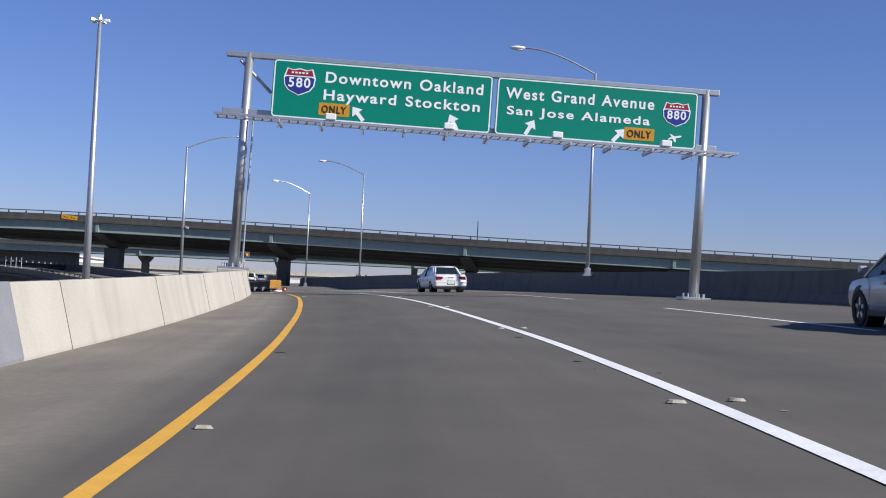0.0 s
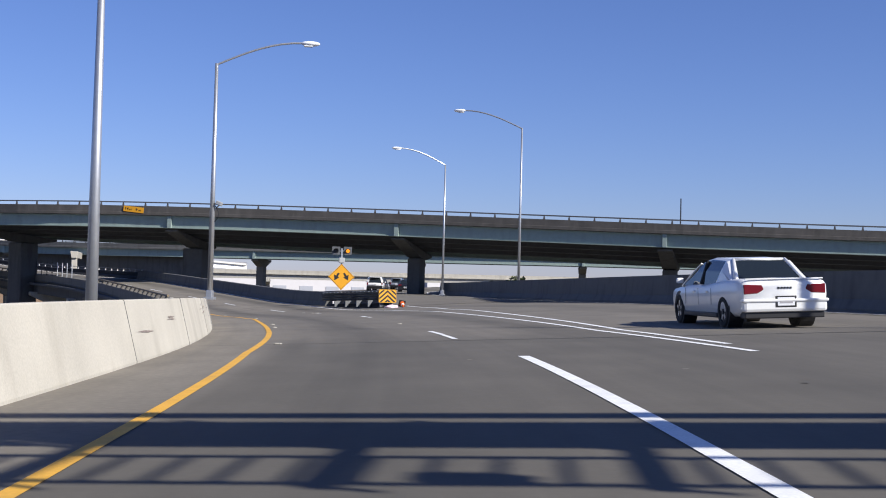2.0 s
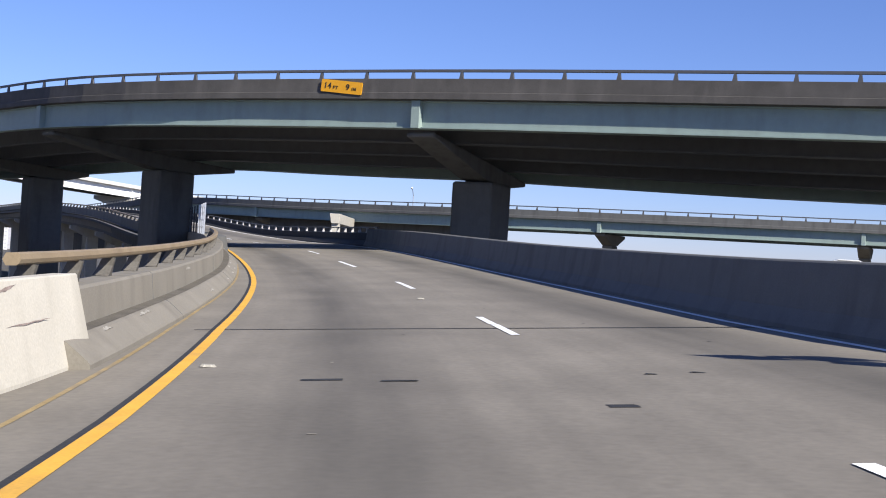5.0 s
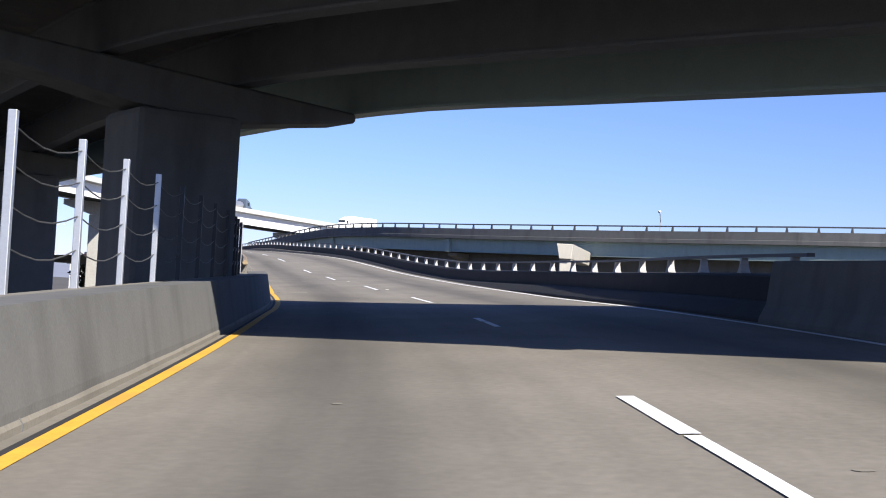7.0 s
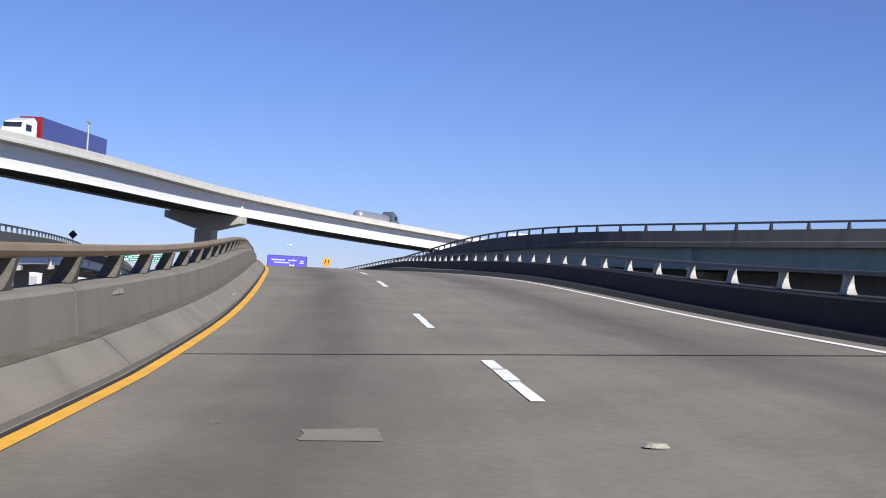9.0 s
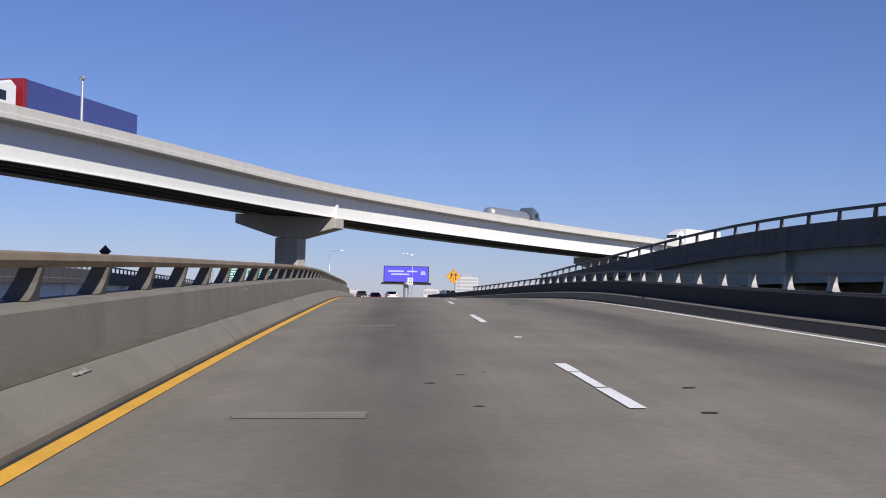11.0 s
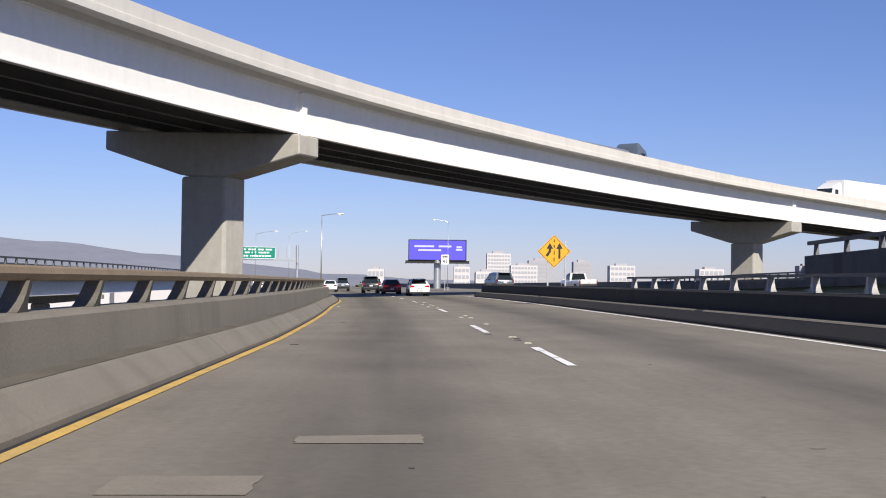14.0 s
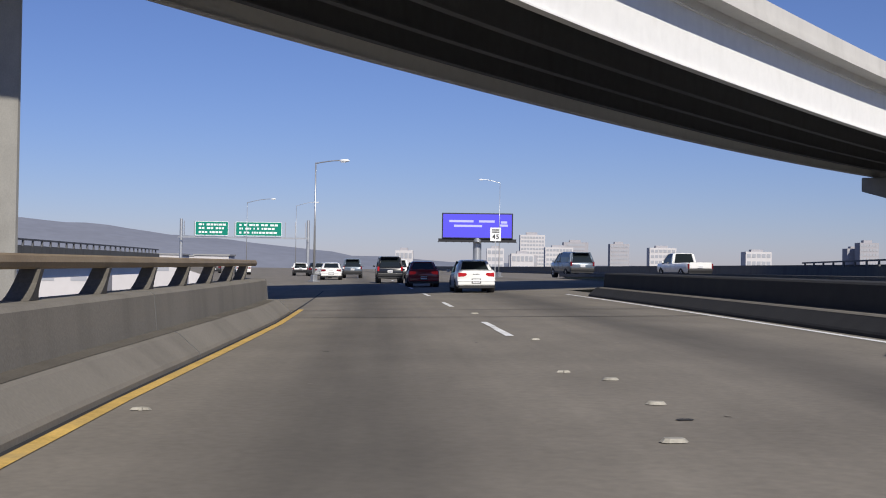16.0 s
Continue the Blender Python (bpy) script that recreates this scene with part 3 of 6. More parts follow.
for name, material, count, label in (("dark_spots", CRACK, 80, "small dark spots on the concrete"), ("pale_spots", PATCH, 110, "small pale worn spots on the concrete")):
    bm = bmesh.new()
    for i in range(count):
        s0, l0 = rnd.uniform(5, 360), rnd.uniform(-1.2, 5.0)
        a0, b0 = rnd.uniform(0.02, 0.06), rnd.uniform(0.012, 0.04)
        n = 9
        vs = []
        for j in range(n):
            w = 2 * math.pi * j / n
            k = rnd.uniform(0.55, 1.0)
            vs.append(bm.verts.new(MAIN.at(s0 + b0 * k * math.sin(w) * 1.6, l0 + a0 * k * math.cos(w), 0.0035)))
        bm.faces.new(vs)
    tagged(part(name, bm, material, road, label), kind="stuff")
# hairline cracks and sealed seams along the lanes
for s0, s1, l0 in ((101, 112, 3.3),):
    bm = bmesh.new()
    pr = None
    s = s0
    l = l0
    while s < s1:
        l += rnd.uniform(-0.05, 0.05)
        w = rnd.uniform(0.003, 0.007)
        ring = [bm.verts.new(MAIN.at(s, l - w, 0.0038)), bm.verts.new(MAIN.at(s, l + w, 0.0038))]
        if pr:
            bm.faces.new((pr[0], pr[1], ring[1], ring[0]))
        pr = ring
        s += rnd.uniform(0.2, 0.6)
    part("crack", bm, CRACK, road, "thin dark crack in the concrete")
# a strewn dark oil streak in the right lane
for i, (s0, l0) in enumerate([(114.6, 3.4), (115.0, 4.0), (115.2, 4.9), (115.0, 3.0), (93.5, 4.4), (94.2, 4.9), (92.8, 5.3)]):
    quad_patch("oil_streak", s0, s0 + 0.22, l0, l0 + 1.1, TAR, "dark oily streak", up=0.0042 + i * 0.0002, seed=i)


# ---- barriers ----
def barrier_profile(kind):
    if kind == "k":
        return [(0, -0.2), (0, 0.03), (-0.185, 0.785), (-0.20, 0.80), (-0.40, 0.80), (-0.415, 0.785), (-0.5, 0.03), (-0.5, -0.2)]
    return [(0, -0.25), (0, 0.04), (-0.02, 0.07), (-0.21, 0.24), (-0.25, 0.258), (-0.42, 0.27), (-0.455, 0.62), (-0.49, 0.65), (-0.88, 0.66), (-0.92, -1.0), (-0.1, -1.0)]


def flip(p):
    return [(-a, b) for a, b in p]


def joints(line, s0, s1, step, lat_of, side, parent, h=0.8, prof=None):
    """Thin dark slots where the lengths of the barrier meet."""
    s = s0
    while s < s1:
        bm = sweep(line, [(side * (a + 0.004), b + (0.004 if b > 0.1 else 0)) for a, b in prof], s, s + 0.013, 1.0, shift=lambda q: (lat_of(q), 0))
        part("joint", bm, DARKC, parent)
        s += step


kp, rp = barrier_profile("k"), barrier_profile("rail")
bar = tagged(part("barrier_left", sweep(MAIN, kp, -70, 122, 2.0, shift=lambda s: (foot(s), 0)), PALE), "pale sunlit concrete safety barrier with scuff marks", "barrier", kind="structure")
joints(MAIN, -64.4, 121, 6.1, foot, 1, bar, prof=kp)
for s0, s1 in ((9.4, 13.0), (45.5, 47.8), (79.2, 82.0), (115.2, 116.7)):
    part("steel_plate", sweep(MAIN, [(a + 0.012, b + 0.01) for a, b in kp], s0, s1, 1.0, shift=lambda s: (foot(s), 0)), mat("dull_steel_plate", (0.30, 0.30, 0.31), 0.6, 0.3), bar, "grey steel cover plate over the joint")
SCUFF = mat("brown_scuff", (0.22, 0.175, 0.155), 0.9, var=0.5, scale=9, fine=60, stain=0.5, stain_col=(0.42, 0.38, 0.33))
rnd = random.Random(9)
for i in range(42):
    # long thin smears and small chips, pointed at both ends
    s0 = rnd.uniform(58, 120)
    z0 = rnd.uniform(0.25, 0.70)
    ln = rnd.uniform(0.3, 1.9)
    th = rnd.uniform(0.006, 0.022)
    sl = rnd.uniform(-0.03, 0.06)
    bm = bmesh.new()
    lo, up = [], []
    for q in range(9):
        u = q / 8
        z = z0 + sl * u + rnd.uniform(-0.004, 0.004)
        w = th * math.sin(math.pi * min(max(u, 0.03), 0.97)) * rnd.uniform(0.5, 1.0)
        f = lambda zz: -(zz - 0.03) / 0.755 * 0.185 + 0.005
        q0 = s0 + ln * u
        lo.append(bm.verts.new(MAIN.at(q0, foot(q0) + f(z - w), z - w)))
        up.append(bm.verts.new(MAIN.at(q0, foot(q0) + f(z + w), z + w)))
    for q in range(8):
        bm.faces.new((lo[q], lo[q + 1], up[q + 1], up[q]))
    part("scuff", bm, SCUFF, bar, "brown rubbed scuff mark")
lfoot = lambda s: yel(s) - float(np.interp(s, [121, 135, 152, 230], [0.74, 0.58, 0.22, 0.10]))
bl = tagged(part("barrier_left", sweep(MAIN, rp, 121.2, 352, 2.0, shift=lambda s: (lfoot(s), 0)), CONCRETE), "stained grey concrete parapet with a tan top rail", "barrier", kind="structure")
br = tagged(part("barrier_right", sweep(MAIN, flip(rp), 172, 363.5, 2.0, shift=lambda s: (redge(s) + 0.22, rdz(s))), SOOTSHADE), "sooty concrete parapet, its shade put into the dark colour, with a steel top rail", "barrier", kind="structure")
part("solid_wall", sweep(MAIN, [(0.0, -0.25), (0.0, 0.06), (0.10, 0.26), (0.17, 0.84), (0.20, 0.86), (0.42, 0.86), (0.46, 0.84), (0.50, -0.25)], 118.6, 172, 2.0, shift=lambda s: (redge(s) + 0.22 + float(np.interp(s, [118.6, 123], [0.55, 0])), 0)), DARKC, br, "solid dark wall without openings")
# Pale strips paint the highlight on the upper edge of the foot.
for s0, s1 in ((246, 268.5), (269, 291.5), (292, 318), (318.6, 341), (341.5, 363)):
    part("edge_highlight", sweep(MAIN, [(0.20, 0.238), (0.232, 0.262), (0.275, 0.268)], s0, s1, 1.0, closed=False, shift=lambda s: (redge(s) + 0.22, rdz(s))), CONCRETE, br, "pale painted highlight along the edge of the foot")
# a plain upright length without the ledge under the overpass
part("wall_length", sweep(MAIN, [(0.0, -0.2), (-0.02, 0.12), (-0.12, 0.665), (-0.62, 0.665), (-0.62, -0.2)], 158.5, 191.5, 2.0, shift=lambda s: (lfoot(s), 0)), DARKC, bl, "plain dark upright length of wall")
joints(MAIN, 128, 352, 11.2, lfoot, 1, bl, prof=rp)
LEDGE = mat("dirty_ledge", (0.10, 0.088, 0.068), 0.95, var=0.35, scale=1.2, stain=0.5, stain_col=(0.16, 0.145, 0.12))
for s0, s1 in ((122.4, 158), (192, 351.5)):
    part("ledge_dirt", sweep(MAIN, [(-0.252, 0.262), (-0.418, 0.274)], s0, s1, 1.0, closed=False, shift=lambda s: (lfoot(s), 0)), LEDGE, bl, "dark dirt lying on the narrow ledge")
SCRAPE = mat("pale_scrape", (0.30, 0.28, 0.24), 0.9, var=0.35, scale=6)
rnd = random.Random(31)
for i in range(30):
    s0 = rnd.uniform(122.5, 152) if i < 14 else rnd.uniform(196, 346)
    u0 = rnd.uniform(0, 1)
    ln = rnd.uniform(0.15, 0.9)
    a, b = ((-0.18, 0.216), (-0.235, 0.255)) if u0 < 0.45 else ((-0.445, 0.53), (-0.455, 0.62)) if u0 < 0.75 else ((-0.06, 0.108), (-0.10, 0.146))
    k = rnd.uniform(0.3, 1.0)
    c = (a[0] + (b[0] - a[0]) * k, a[1] + (b[1] - a[1]) * k)
    bm = bmesh.new()
    n = 6
    lo = [bm.verts.new(MAIN.at(s0 + ln * q / n, lfoot(s0 + ln * q / n) + a[0] + 0.004, a[1] + 0.004 + rnd.uniform(0, 0.008))) for q in range(n + 1)]
    up = [bm.verts.new(MAIN.at(s0 + ln * q / n, lfoot(s0 + ln * q / n) + c[0] + 0.004, c[1] + 0.004 - (c[1] - a[1]) * (0.75 if q in (0, n) else rnd.uniform(0, 0.4)))) for q in range(n + 1)]
    for q in range(n):
        bm.faces.new((lo[q], lo[q + 1], up[q + 1], up[q]))
    part("scrape", bm, SCRAPE, bl)


def rail_post_mesh(narrow=False):
    bm = bmesh.new()
    # a curved wedge: wide foot, narrow head leaning over the rail
    prof = [(-0.14, 0), (0.14, 0), (0.10, 0.022), (0.065, 0.06), (0.046, 0.11), (0.044, 0.195), (-0.044, 0.195), (-0.046, 0.11), (-0.065, 0.06), (-0.10, 0.022)]
    if narrow:
        a = [bm.verts.new((-0.075 + z * 0.1, y * (1 - z) + 0.01 * z, z)) for y, z in prof]
        b = [bm.verts.new((0.075 - z * 0.1, y * (1 - z) + 0.01 * z, z)) for y, z in prof]
    else:
        a = [bm.verts.new((-0.17 + z * 0.5, y, z)) for y, z in prof]
        b = [bm.verts.new((0.02 + z * 0.3, y, z)) for y, z in prof]
    n = len(prof)
    for i in range(n):
        bm.faces.new((a[i], a[(i + 1) % n], b[(i + 1) % n], b[i]))
    bm.faces.new(a[::-1])
    bm.faces.new(b)
    bmesh.ops.recalc_face_normals(bm, faces=bm.faces)
    me = bpy.data.meshes.new("rail_post")
    bm.to_mesh(me)
    bm.free()
    # Left posts are coloured dark for their shaded side; right ones stay pale.
    me.materials.append(mat("pale_cast_post", (0.36, 0.35, 0.33), 0.6, 0.1, var=0.15, bump=0.05) if narrow else mat("shade_dark_cast_post", (0.11, 0.10, 0.085), 0.75, 0.0, var=0.3, bump=0.05))
    return me


POST = rail_post_mesh()
POSTN = rail_post_mesh(True)


def top_rail(line, s0, s1, lat_of, side, parent, step, material, z0=0.66, r=0.075, thing_name="guard_rail", label=""):
    t = thing(thing_name, label, "guard rail")
    for a in np.arange(s0, s1, 12.0):
        part("rail", sweep(line, [(x, z0 + (0.225 if side > 0 else 0.25) + z) for x, z in (((-0.05, 0.0), (0.04, 0.0), (0.06, 0.015), (0.075, 0.05), (0.06, 0.095), (0.04, 0.11), (-0.05, 0.11), (-0.08, 0.055)) if side > 0 else ((-0.06, 0), (0.06, 0), (0.06, 0.055), (-0.06, 0.055)))], a, min(a + 12.0, s1) - 0.012, 1.5, shift=lambda s: (lat_of(s), rdz(s) if side < 0 else 0)), material, t)
    s = s0 + 0.6
    while s < s1:
        o = new("post", POST if side > 0 else POSTN)
        o.parent = t
        m = line.frame_at(s, lat_of(s), z0 - 0.003 + (rdz(s) if side < 0 else 0))
        o.matrix_basis = m @ Matrix.Diagonal((side, 1, 1.17 if side > 0 else 1.3, 1))
        s += step
    return t


top_rail(MAIN, 121.2, 158, lambda s: lfoot(s) - 0.70, 1, None, 2.1, TANRAIL, label="rusty tan steel rail on cast posts along the parapet")
top_rail(MAIN, 190, 352, lambda s: lfoot(s) - 0.70, 1, None, 2.1, TANRAIL, label="rusty tan steel rail on cast posts along the parapet")
top_rail(MAIN, 172, 327.4, lambda s: redge(s) + 0.93, -1, None, 2.3, RAILM, label="grey steel rail on pale cast posts along the parapet")

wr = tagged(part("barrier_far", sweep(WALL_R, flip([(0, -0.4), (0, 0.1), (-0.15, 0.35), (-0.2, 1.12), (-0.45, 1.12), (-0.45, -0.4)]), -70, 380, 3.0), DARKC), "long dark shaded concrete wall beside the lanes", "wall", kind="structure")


jlat = lambda s: float(np.interp(s, [396, 415, 440, 640], [30.5, 28.8, 26.8, 26.6]))
tagged(part("barrier_joining", sweep(MAIN, [(0, -0.4), (0, 0.1), (0.14, 0.3), (0.2, 0.95), (0.45, 0.95), (0.5, -0.4)], 394, 640, 3.0, shift=lambda s: (jlat(s), 0)), DARKC), "dark concrete parapet along the joining lanes", "barrier", kind="structure")


# ---- overpasses ----
def rail_run(line, s0, s1, lat, z, step, parent, mtl=RAILM):
    part("rail", sweep(line, lambda s: [(lat(s) - 0.05, z + 0.30), (lat(s) - 0.05, z + 0.40), (lat(s) + 0.05, z + 0.40), (lat(s) + 0.05, z + 0.30)], s0, s1, 3.0), mtl, parent)
    bm = bmesh.new()
    prof = [(-0.10, 0), (0.10, 0), (0.04, 0.31), (-0.04, 0.31)]
    a = [bm.verts.new((-0.05, y, q)) for y, q in prof]
    b = [bm.verts.new((0.05, y, q)) for y, q in prof]
    for i in range(4):
        bm.faces.new((a[i], a[(i + 1) % 4], b[(i + 1) % 4], b[i]))
    bm.faces.new(a[::-1])
    bm.faces.new(b)
    me = bpy.data.meshes.new("rail_post")
    bm.to_mesh(me)
    bm.free()
    me.materials.append(mtl)
    s = s0 + 0.4
    while s < s1:
        o = new("rail_post", me)
        o.parent = parent
        o.matrix_basis = line.frame_at(s, lat(s), z - 0.003)
        s += step


def viaduct(name, label, line, s0, s1, width, side, steel, gh, inset, bents, wall=CONCRETE, ph=0.65, slab=0.2, ngird=5, rail=2.2, col=CONCRETE, cap_t=1.1, col_w=2.2, rail_to=None, floor=-8, cap_h=1.1, midf=0.5, near_to=None, inner=None, haunch=0.0):
    """width may change along the line: pairs (s, metres)."""
    t = thing(name, label, "overpass")
    k = side
    wide = width if isinstance(width, (list, tuple)) else [(0, width)]
    wd = lambda s: float(np.interp(s, [a for a, _ in wide], [b for _, b in wide]))
    part("deck", sweep(line, lambda s: [(-0.06 * k, gh + haunch), (-0.06 * k, gh + haunch + slab), ((wd(s) + 0.06) * k, gh + haunch + slab), ((wd(s) + 0.06) * k, gh + haunch)], s0, s1, 3.0), wall, t, "concrete deck slab")
    z = gh + slab + haunch
    for f, d in ((0, 1), (1, -1)):
        e1 = near_to if near_to and d > 0 else s1
        part("parapet", sweep(line, lambda s: [(wd(s) * f * k, z), (wd(s) * f * k, z + ph), ((wd(s) * f + 0.25 * d) * k, z + ph), ((wd(s) * f + 0.25 * d) * k, z)], s0, e1, 3.0), wall, t, "stained concrete parapet")
        # a low lip along the outer foot of the parapet
        part("lip", sweep(line, lambda s: [(q * k, z + h) for q, h in ((wd(s) * f - 0.045 * d, -0.02), (wd(s) * f - 0.045 * d, 0.06), (wd(s) * f + 0.01 * d, 0.09), (wd(s) * f + 0.01 * d, -0.02))], s0, e1, 3.0), wall, t)
        if rail:
            rail_run(line, s0, e1 if rail_to is None else rail_to, lambda s: (wd(s) * f + 0.12 * d) * k, z + ph, rail, t)
    for i in range(ngird):
        c = lambda s: (inset + (wd(s) - 2 * inset) * i / (ngird - 1)) * k
        # plate girder: two flanges and a web
        shape = [(-0.16, 0), (-0.16, 0.05), (-0.03, 0.05), (-0.03, gh - 0.04), (-0.14, gh - 0.04), (-0.14, gh), (0.14, gh), (0.14, gh - 0.04), (0.03, gh - 0.04), (0.03, 0.05), (0.16, 0.05), (0.16, 0)]
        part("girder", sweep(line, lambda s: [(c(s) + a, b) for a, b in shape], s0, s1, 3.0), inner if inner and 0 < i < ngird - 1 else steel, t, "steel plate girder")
        if haunch:
            part("haunch", sweep(line, lambda s: [(c(s) - 0.2, gh), (c(s) - 0.3, gh + haunch), (c(s) + 0.3, gh + haunch), (c(s) + 0.2, gh)], s0, s1, 3.0), wall, t, "concrete haunch between girder and deck")
    for s in bents:
        s, mf, dep = s if isinstance(s, tuple) else (s, midf, None)
        m = line.frame_at(s)
        w = wd(s)
        bank = math.tan(radians(np.interp(s, line.s, line.p[:, 3])))
        # joint cover on the outer girder
        bm = bmesh.new()
        c = (inset - 0.06) * k
        box(bm, c - 0.14 - 0.12 * k, -0.2, -0.05, c + 0.12 - 0.06 * k, 0.2, gh - 0.03, 0.02)
        part("stiffener", bm, steel, t, "pale upright plate at the joint", m=m)
        # bent cap with sloping haunches
        bm = bmesh.new()
        green = steel is GIRDER
        ends = (inset + (0.25 if green else -0.45), w - inset + (-0.3 if green else 0.45))
        mid = w * mf
        hw = col_w / 2
        e0 = 0.25 if green else 0.45
        pr = [(ends[0], -0.06), (ends[1], -0.06), (ends[1], -0.06 - cap_h * e0), (mid + hw, -0.06 - cap_h), (mid - hw, -0.06 - cap_h), (ends[0], -0.06 - cap_h * e0)]
        a = [bm.verts.new((x * k, -cap_t / 2, zz + x * k * bank)) for x, zz in pr]
        b = [bm.verts.new((x * k, cap_t / 2, zz + x * k * bank)) for x, zz in pr]
        n = len(pr)
        for i in range(n):
            bm.faces.new((a[i], a[(i + 1) % n], b[(i + 1) % n], b[i]))
        bm.faces.new(a[::-1])
        bm.faces.new(b)
        bmesh.ops.bevel(bm, geom=list(bm.edges), offset=0.05, segments=1, affect="EDGES")
        part("bent_cap", bm, col, t, "concrete bent cap", m=m)
        bm = bmesh.new()
        zt = -0.1 - cap_h + mid * k * bank
        h = m.translation.z + zt - floor
        dep = dep or cap_t * 0.48
        box(bm, mid * k - hw, -dep, zt - h, mid * k + hw, dep, zt + 0.05, 0.14)
        part("column", bm, col, t, "plain concrete column", m=m)
    return t


# Inner girders get a darker steel that paints in the shade under decks.
SHADESTEEL = mat("shade_grey_steel", (0.11, 0.112, 0.116), 0.65, var=0.15, bump=0.03, stain=0.3, stain_col=(0.07, 0.065, 0.06))
PARAPET = mat("sooty_brown_parapet", (0.082, 0.076, 0.07), 0.9, var=0.3, scale=1.2, stain=0.5, stain_col=(0.14, 0.13, 0.118))
# The columns carry the shade under the deck in their dark concrete.
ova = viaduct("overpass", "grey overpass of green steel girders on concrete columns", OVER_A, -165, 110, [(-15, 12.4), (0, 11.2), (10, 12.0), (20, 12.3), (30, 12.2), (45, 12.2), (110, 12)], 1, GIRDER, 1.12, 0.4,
              [(42, 0.70, 1.02), (20.6, 0.627, 0.98), (-2.0, 0.62, 1.02), -23.6, -47.4, -72, -97, -122, 68.5, 91], wall=PARAPET, col=DARKC, midf=0.64, col_w=2.2, cap_t=1.3, cap_h=0.8, inner=SHADESTEEL)
ovb = viaduct("overpass", "long green steel viaduct curving down to the lanes", OVER_B, -230, 178, [(80, 9), (110, 11), (130, 14), (178, 17)], 1, GIRDER, 1.1, 0.4, [-200, -175, -150, -125, -100, -75, -50, -25, 20, 43, 66, 90], wall=DARKC, floor=-8, near_to=90)
# Dark sheet added where the gap below the girders lies in shade.
tagged(part("shade_sheet_under_viaduct", sweep(OVER_B, [(2.1, 0.0), (2.4, 0.0), (2.4, -6.0), (2.1, -6.0)], -13, 130, 3.0), DARKC), "added dark sheet standing for the shade below the viaduct girders", "wall", kind="structure")
fly = viaduct("flyover", "tall flyover of white steel girders on concrete piers", FLY, -290, 290, 11.0, -1, WHITEG, 1.85, 0.95, [-190, -130, -66, 0.3, 64.5, 130, 200], wall=FLYWALL, ph=0.55, slab=0.2, haunch=0.2, rail=0, midf=0.48, col=DECKCOL, cap_t=1.7, col_w=2.3, cap_h=1.9, inner=SHADESTEEL)
left = viaduct("overpass", "low side viaduct with a pale girder and steel rail", LEFT, -40, 250, 8.5, -1, WHITEG, 0.9, 0.4, [-26, -10, 8, 26, 44, 62, 80, 98, 116, 140, 165, 190], wall=DARKC, rail=2.0, col=DECKCOL, col_w=1.2, cap_t=0.9, cap_h=0.7)

# the outrigger bent beside the right viaduct
t = thing("outrigger_bent", "concrete outrigger bent with a sunlit pale end face", "bent", pose(-80.4, 220.9, 0, 0, 0, 20))
bm = bmesh.new()
pr = [(-0.56, 5.5), (0.54, 5.5), (0.44, 4.5), (-0.36, 4.5)]
a = [bm.verts.new((x, -0.7, z)) for x, z in pr]
b = [bm.verts.new((x, 12.6, z)) for x, z in pr]
for i in range(4):
    bm.faces.new((a[i], a[(i + 1) % 4], b[(i + 1) % 4], b[i]))
bm.faces.new(a[::-1]); bm.faces.new(b)
bmesh.ops.bevel(bm, geom=list(bm.edges), offset=0.04, segments=1, affect="EDGES")
part("cap_beam", bm, PALE, t)
bm = bmesh.new()
box(bm, -0.35, -0.4, -8, 0.45, 0.5, 4.5, 0.06)
part("column", bm, PALE, t)


# ---- writing ----
def text_mesh(words, width, height, depth=0.004):
    """Words as a flat mesh that is width wide and height high, its lower left corner at the origin, in the plane x-z, facing -y."""
    cu = bpy.data.curves.new("words", "FONT")
    cu.body = words
    cu.extrude = depth
    cu.space_character = 1.2
    cu.offset = 0.022
    ob = new("words", cu)
    me = bpy.data.meshes.new_from_object(ob.evaluated_get(bpy.context.evaluated_depsgraph_get()))
    bpy.data.objects.remove(ob)
    v = np.array([p.co[:] for p in me.vertices])
    lo, hi = v.min(0), v.max(0)
    for p in me.vertices:
        x, y, z = p.co
        p.co = ((x - lo[0]) / (hi[0] - lo[0]) * width, -(z - lo[2]), (y - lo[1]) / (hi[1] - lo[1]) * height)
    bm = bmesh.new()
    bm.from_mesh(me)
    bpy.data.meshes.remove(me)
    # heavier strokes, as sign lettering has
    return bm


def flat(bm, pts, y=0.0, d=0.006):
    """A flat plate from (x, z) points, facing -y."""
    a = [bm.verts.new((x, y - d, z)) for x, z in pts]
    b = [bm.verts.new((x, y, z)) for x, z in pts]
    n = len(pts)
    for i in range(n):
        bm.faces.new((a[i], a[(i + 1) % n], b[(i + 1) % n], b[i]))
    bm.faces.new(a)
    bm.faces.new(b[::-1])
    return bm


def rounded(w, h, r, x=0.0, z=0.0, seg=5):
    pts = []
    for cx, cz, a0 in ((w - r, r, -90), (w - r, h - r, 0), (r, h - r, 90), (r, r, 180)):
        for i in range(seg + 1):
            a = radians(a0 + 90 * i / seg)
            pts.append((x + cx + r * math.cos(a), z + cz + r * math.sin(a)))
    return pts


